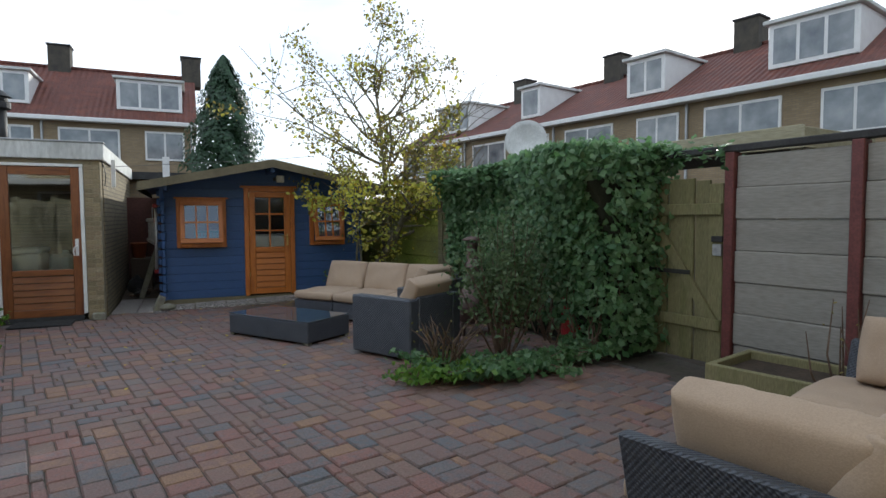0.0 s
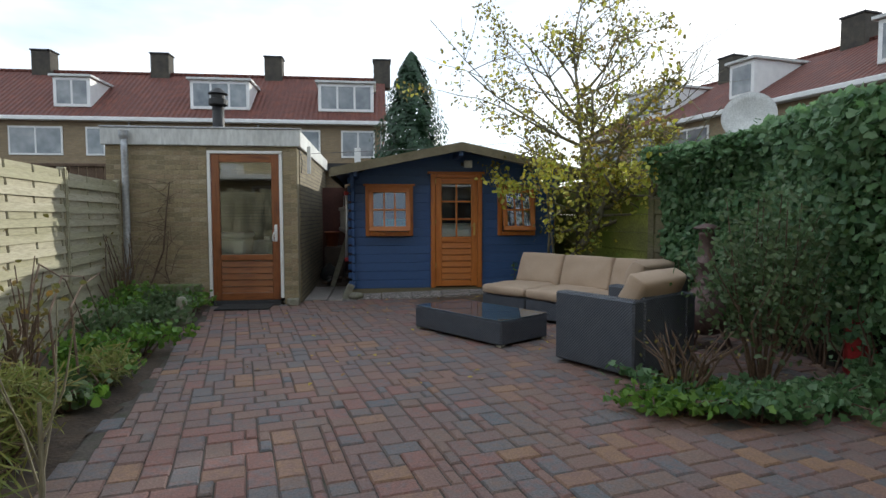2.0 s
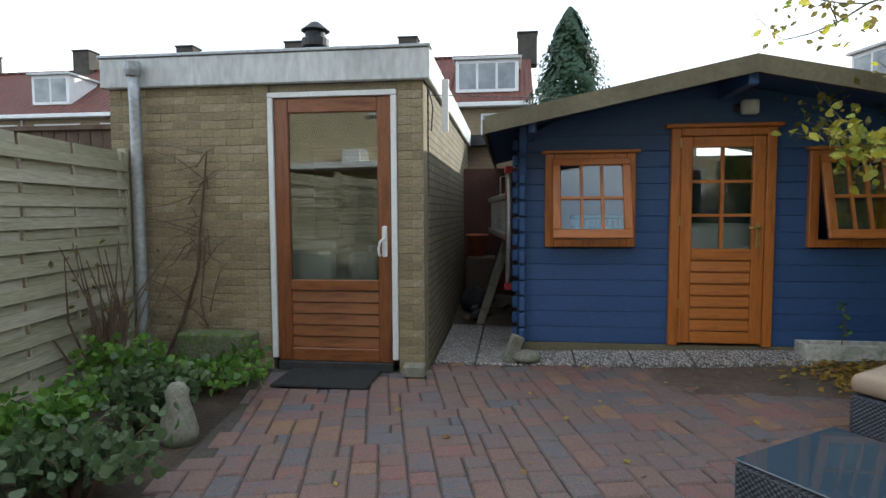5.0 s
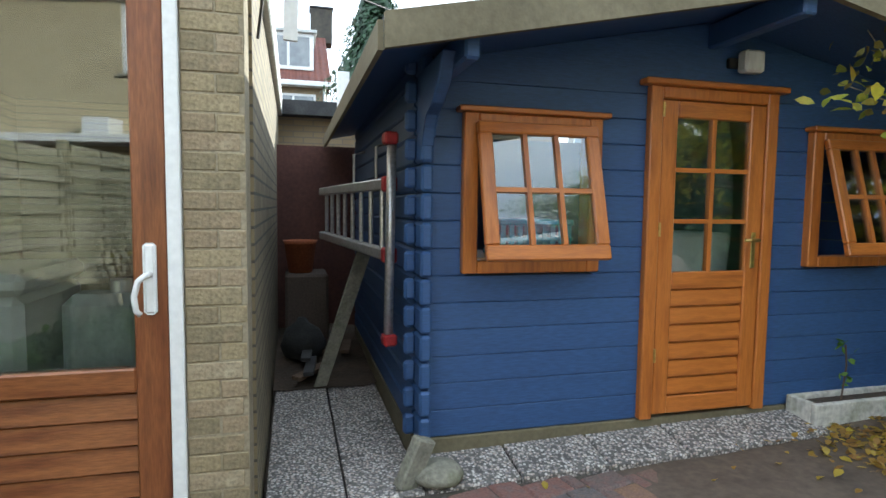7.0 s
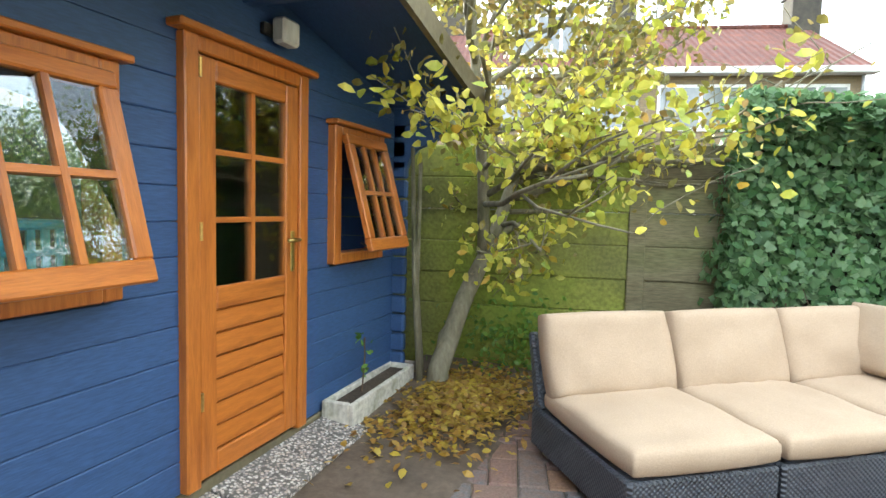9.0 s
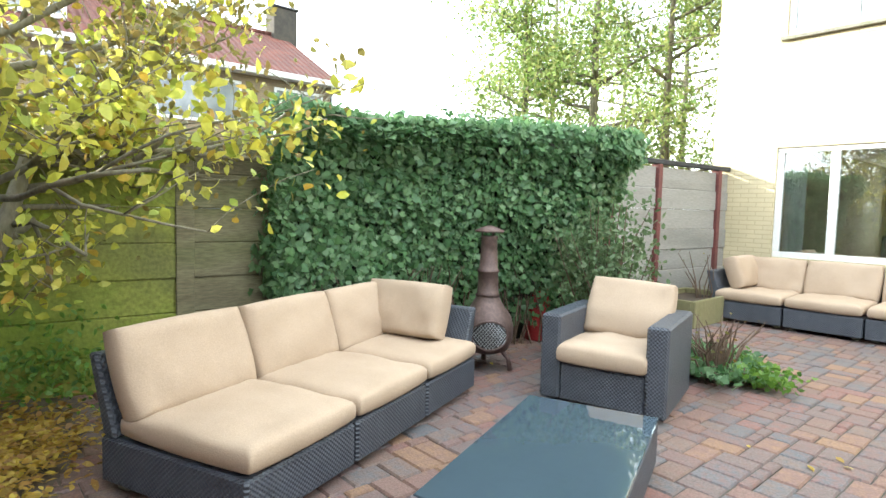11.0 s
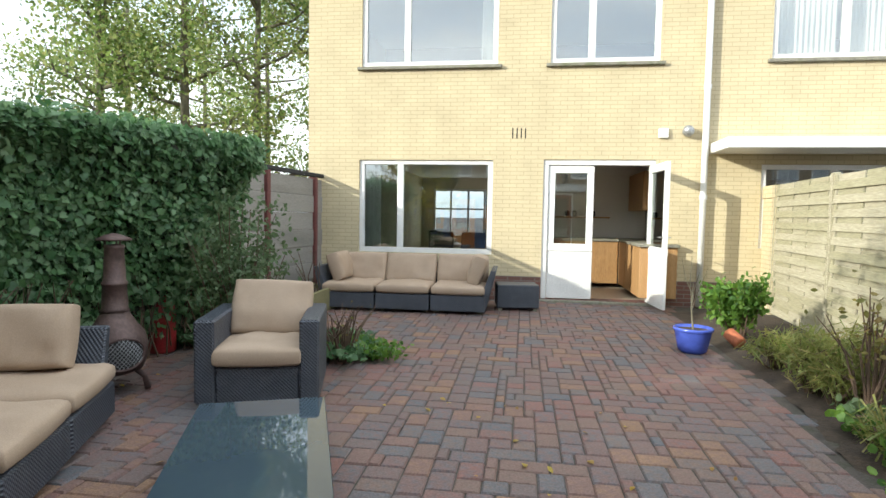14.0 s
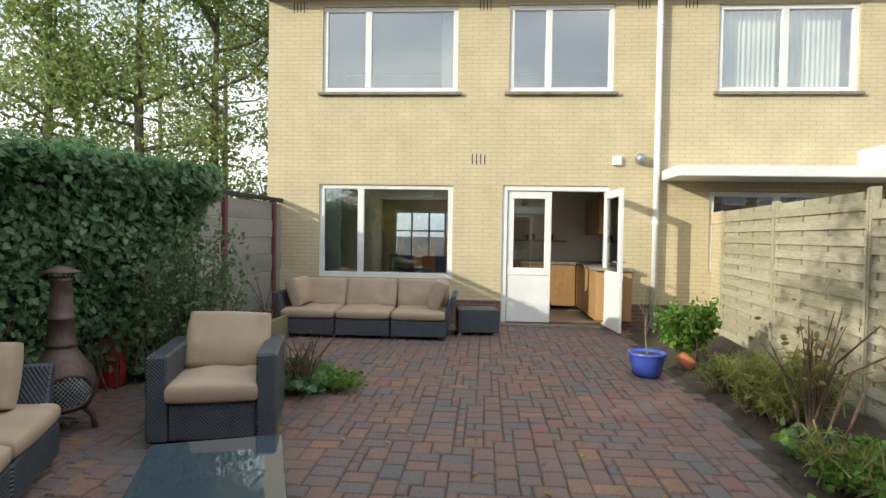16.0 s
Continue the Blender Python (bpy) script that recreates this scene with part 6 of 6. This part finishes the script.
# ---- trees in the distance ----
def conifer(m, h, r):
    t = thing("conifer", m, "tall dark green conifer behind the cabin", "tree")
    part("trunk", tube([(0, 0, -0.07), (0, 0, h)], [0.16, 0.02], 8), M_BARK, t)
    sp = []
    for _ in range(17000):
        z = random.random() ** 1.25
        a = random.uniform(0, math.tau)
        lobe = 1 + 0.26 * math.sin(5 * a + z * 30) + 0.34 * noise.noise(Vector((math.cos(a) * 2, math.sin(a) * 2, z * 9)))
        q = r * (1 - z) ** 0.7 * lobe * random.uniform(0.55, 1.0) + 0.05
        sp.append(((q * math.cos(a), q * math.sin(a), 0.4 + z * (h - 0.4) - 0.15 * q), (math.cos(a), math.sin(a), 0.5), random.uniform(0.10, 0.21)))
    leaves("needles", sp, M_CONIFER, t, "oval")
    return t


random.seed(31)
conifer(pose(2.75, 24.0, 0), 7.3, 2.2)


def tall_tree(m, h, r, n, seed, label="tall airy green tree beyond the fence"):
    random.seed(seed)
    t = thing("tall_tree", m, label, "tree", "tall trees beside the house")
    bmt = bmesh.new()
    tops = []
    tube([(0, 0, -0.07), (0.05, 0.02, h * 0.5), (0.0, 0.1, h * 0.95)], [0.12, 0.07, 0.015], 9, bmt)
    for k in range(26):
        z = h * random.uniform(0.16, 0.92)
        a = random.uniform(0, math.tau)
        L = r * (1.15 - 0.7 * z / h) * random.uniform(0.6, 1.1)
        e = Vector((L * math.cos(a), L * math.sin(a), z + L * random.uniform(0.1, 0.6)))
        mid = Vector((e.x * 0.5, e.y * 0.5, z + L * 0.12))
        tube([(0, 0, z), mid, e], [0.045, 0.028, 0.008], 5, bmt)
        tops += [(mid, e)]
        for _ in range(4):
            s = mid.lerp(e, random.random())
            f = s + Vector((random.gauss(0, .5), random.gauss(0, .5), random.gauss(0.15, .35)))
            tube([s, f], [0.015, 0.004], 4, bmt)
            tops.append((s, f))
    part("trunk", bmt, M_BARK, t, smooth=True)
    sp = []
    for _ in range(n):
        a, b = random.choice(tops)
        p = a.lerp(b, random.random() ** 0.6) + Vector((random.gauss(0, .32), random.gauss(0, .32), random.gauss(0, .24)))
        sp.append((p, scatter_way(), random.uniform(0.06, 0.12)))
    leaves("crown", sp, M_FARLEAF, t)
    return t


for i, (x, y, h, r) in enumerate(((10.9, 2.0, 7.5, 2.2), (9.4, 1.4, 8.5, 2.3), (9.2, -0.4, 9.0, 2.5), (9.4, -3.0, 10, 2.8), (14.6, -1.6, 10, 3.2), (13.0, -5.5, 11, 3.4), (17.0, -7.0, 12, 4.0))):
    tall_tree(pose(x, y, 0, 0, 0, 50 * i), h, r, 9500, 40 + i)
cable = bmesh.new()
tube([(0.38, 10.3, 2.05), (3.0, 13.5, 2.55), (9.0, 20, 3.8)], 0.004, 5, cable)
tagged(solid("overhead_cable", cable, M_BLACK), "thin dark cable across the gap behind the cabin", "cable")

# ---- bricks of the garage front ----
random.seed(3)
front = bpy.data.objects["garage"]


def brick_mesh(length):
    bmb = box((0, -0.003, 0), (length + 0.004, 0.014, 0.0575), 0.003)
    me = bpy.data.meshes.new("brick")
    bmb.to_mesh(me)
    bmb.free()
    me.materials.append(M_GBRICK)
    return me


BRICKS = {L: brick_mesh(L) for L in (0.20, 0.095, 0.15, 0.17, 0.08)}
for r in range(34):
    z = 0.004 + r * 0.0625
    for x0, x1 in ((-2.1, -0.835), (0.147, 0.338)):
        x = x0
        first = r % 2
        while x < x1 - 0.05:
            L = 0.095 if first else 0.20
            first = 0
            fit = [k for k in BRICKS if k <= x1 - x + 0.002]
            if L not in fit:
                L = max(fit)
            b = new("brick", BRICKS[L])
            b.parent = front
            b.matrix_basis = pose(x, random.uniform(-0.002, 0.003), z + random.uniform(-0.001, 0.001), 0, random.uniform(-0.4, 0.4), 0)
            x += L + 0.010

# ---- paving: mixed rectangular pavers in rows that break ----
random.seed(17)
U = 0.067
PAVE = pose(1.6, 1.1, 0, 0, 0, 13)
NX, NY = 112, 162
taken = np.zeros((NX, NY), bool)
SIZES = [(3, 2), (2, 3), (4, 2), (2, 2), (3, 2), (2, 3), (3, 2), (2, 2), (2, 3), (3, 2)]
cells = []
for j in range(NY):
    for i in range(NX):
        if taken[i, j]:
            continue
        for w, h in random.sample(SIZES, len(SIZES)) + [(2, 1), (1, 2), (1, 1)]:
            if i + w <= NX and j + h <= NY and not taken[i:i + w, j:j + h].any():
                taken[i:i + w, j:j + h] = True
                cells.append((i, j, w, h))
                break
stones = tagged(new("paving"), "red, brown and blue-grey mixed concrete pavers laid in broken rows", "paving", kind="structure")
stones.matrix_basis = PAVE


def paver_verts(x, y, w, h):
    g, z = 0.0030, random.gauss(0, 0.0022)
    t1, t2 = random.gauss(0, .004), random.gauss(0, .004)
    lo = [(p + random.gauss(0, 0.0018), q + random.gauss(0, 0.0018)) for p, q in ((x + g, y + g), (x + w - g, y + g), (x + w - g, y + h - g), (x + g, y + h - g))]
    c = 0.008
    hi = [(p + sx * c, q + sy * c) for (p, q), (sx, sy) in zip(lo, ((1, 1), (-1, 1), (-1, -1), (1, -1)))]
    top = [(p, q, z + t1 * (p - x) + t2 * (q - y)) for p, q in hi]
    mid = [(p, q, z - 0.009) for p, q in lo]
    low = [(p, q, -0.05) for p, q in lo]
    return low + mid + top


FACES = [(8, 9, 10, 11), (4, 5, 9, 8), (5, 6, 10, 9), (6, 7, 11, 10), (7, 4, 8, 11), (0, 1, 5, 4), (1, 2, 6, 5), (2, 3, 7, 6), (3, 0, 4, 7)]
shared, allv, allf, singles = {}, [], [], 0
for i, j, w, h in cells:
    x, y = (i - 24) * U, (j - 16) * U
    cx, cy, _ = PAVE @ Vector((x + w * U / 2, y + h * U / 2, 0))
    if cx - w * U / 2 < edge_x(cy) - 0.03 or cx > 5.0 or cy > 10.42 or cy < 1.3 - 0.23 * (2.27 - cx) or (cy > 10.08 and cx < 0.36):
        continue
    if singles < 300 and 0.0 < cx < 2.4 and 5.0 < cy < 8.3:
        key = (w, h)
        if key not in shared:
            me = bpy.data.meshes.new("paver")
            me.from_pydata(paver_verts(0, 0, w * U, h * U), [], FACES)
            me.materials.append(M_PAVER)
            shared[key] = me
        b = new("paver", shared[key])
        b.parent = stones
        b.matrix_basis = pose(x, y, random.gauss(0, 0.0015), random.gauss(0, .25), random.gauss(0, .25), random.gauss(0, .3))
        singles += 1
    else:
        base = len(allv)
        allv += paver_verts(x, y, w * U, h * U)
        allf += [tuple(base + k for k in f) for f in FACES]
me = bpy.data.meshes.new("paver_field")
me.from_pydata(allv, [], allf)
me.materials.append(M_PAVER)
field = new("paver_field", me)
field.parent = stones
field["kind"] = "stuff"
bed = bmesh.new()
for x, y in ((-2.2, 0.0), (5.6, 0.0), (5.6, 10.45), (-2.2, 10.45)):
    bed.verts.new((x, y, -0.012))
bed.faces.new(bed.verts)
tagged(solid("joint_bed", bed, M_JOINT), "dark sand in the paving joints", "ground", kind="structure")
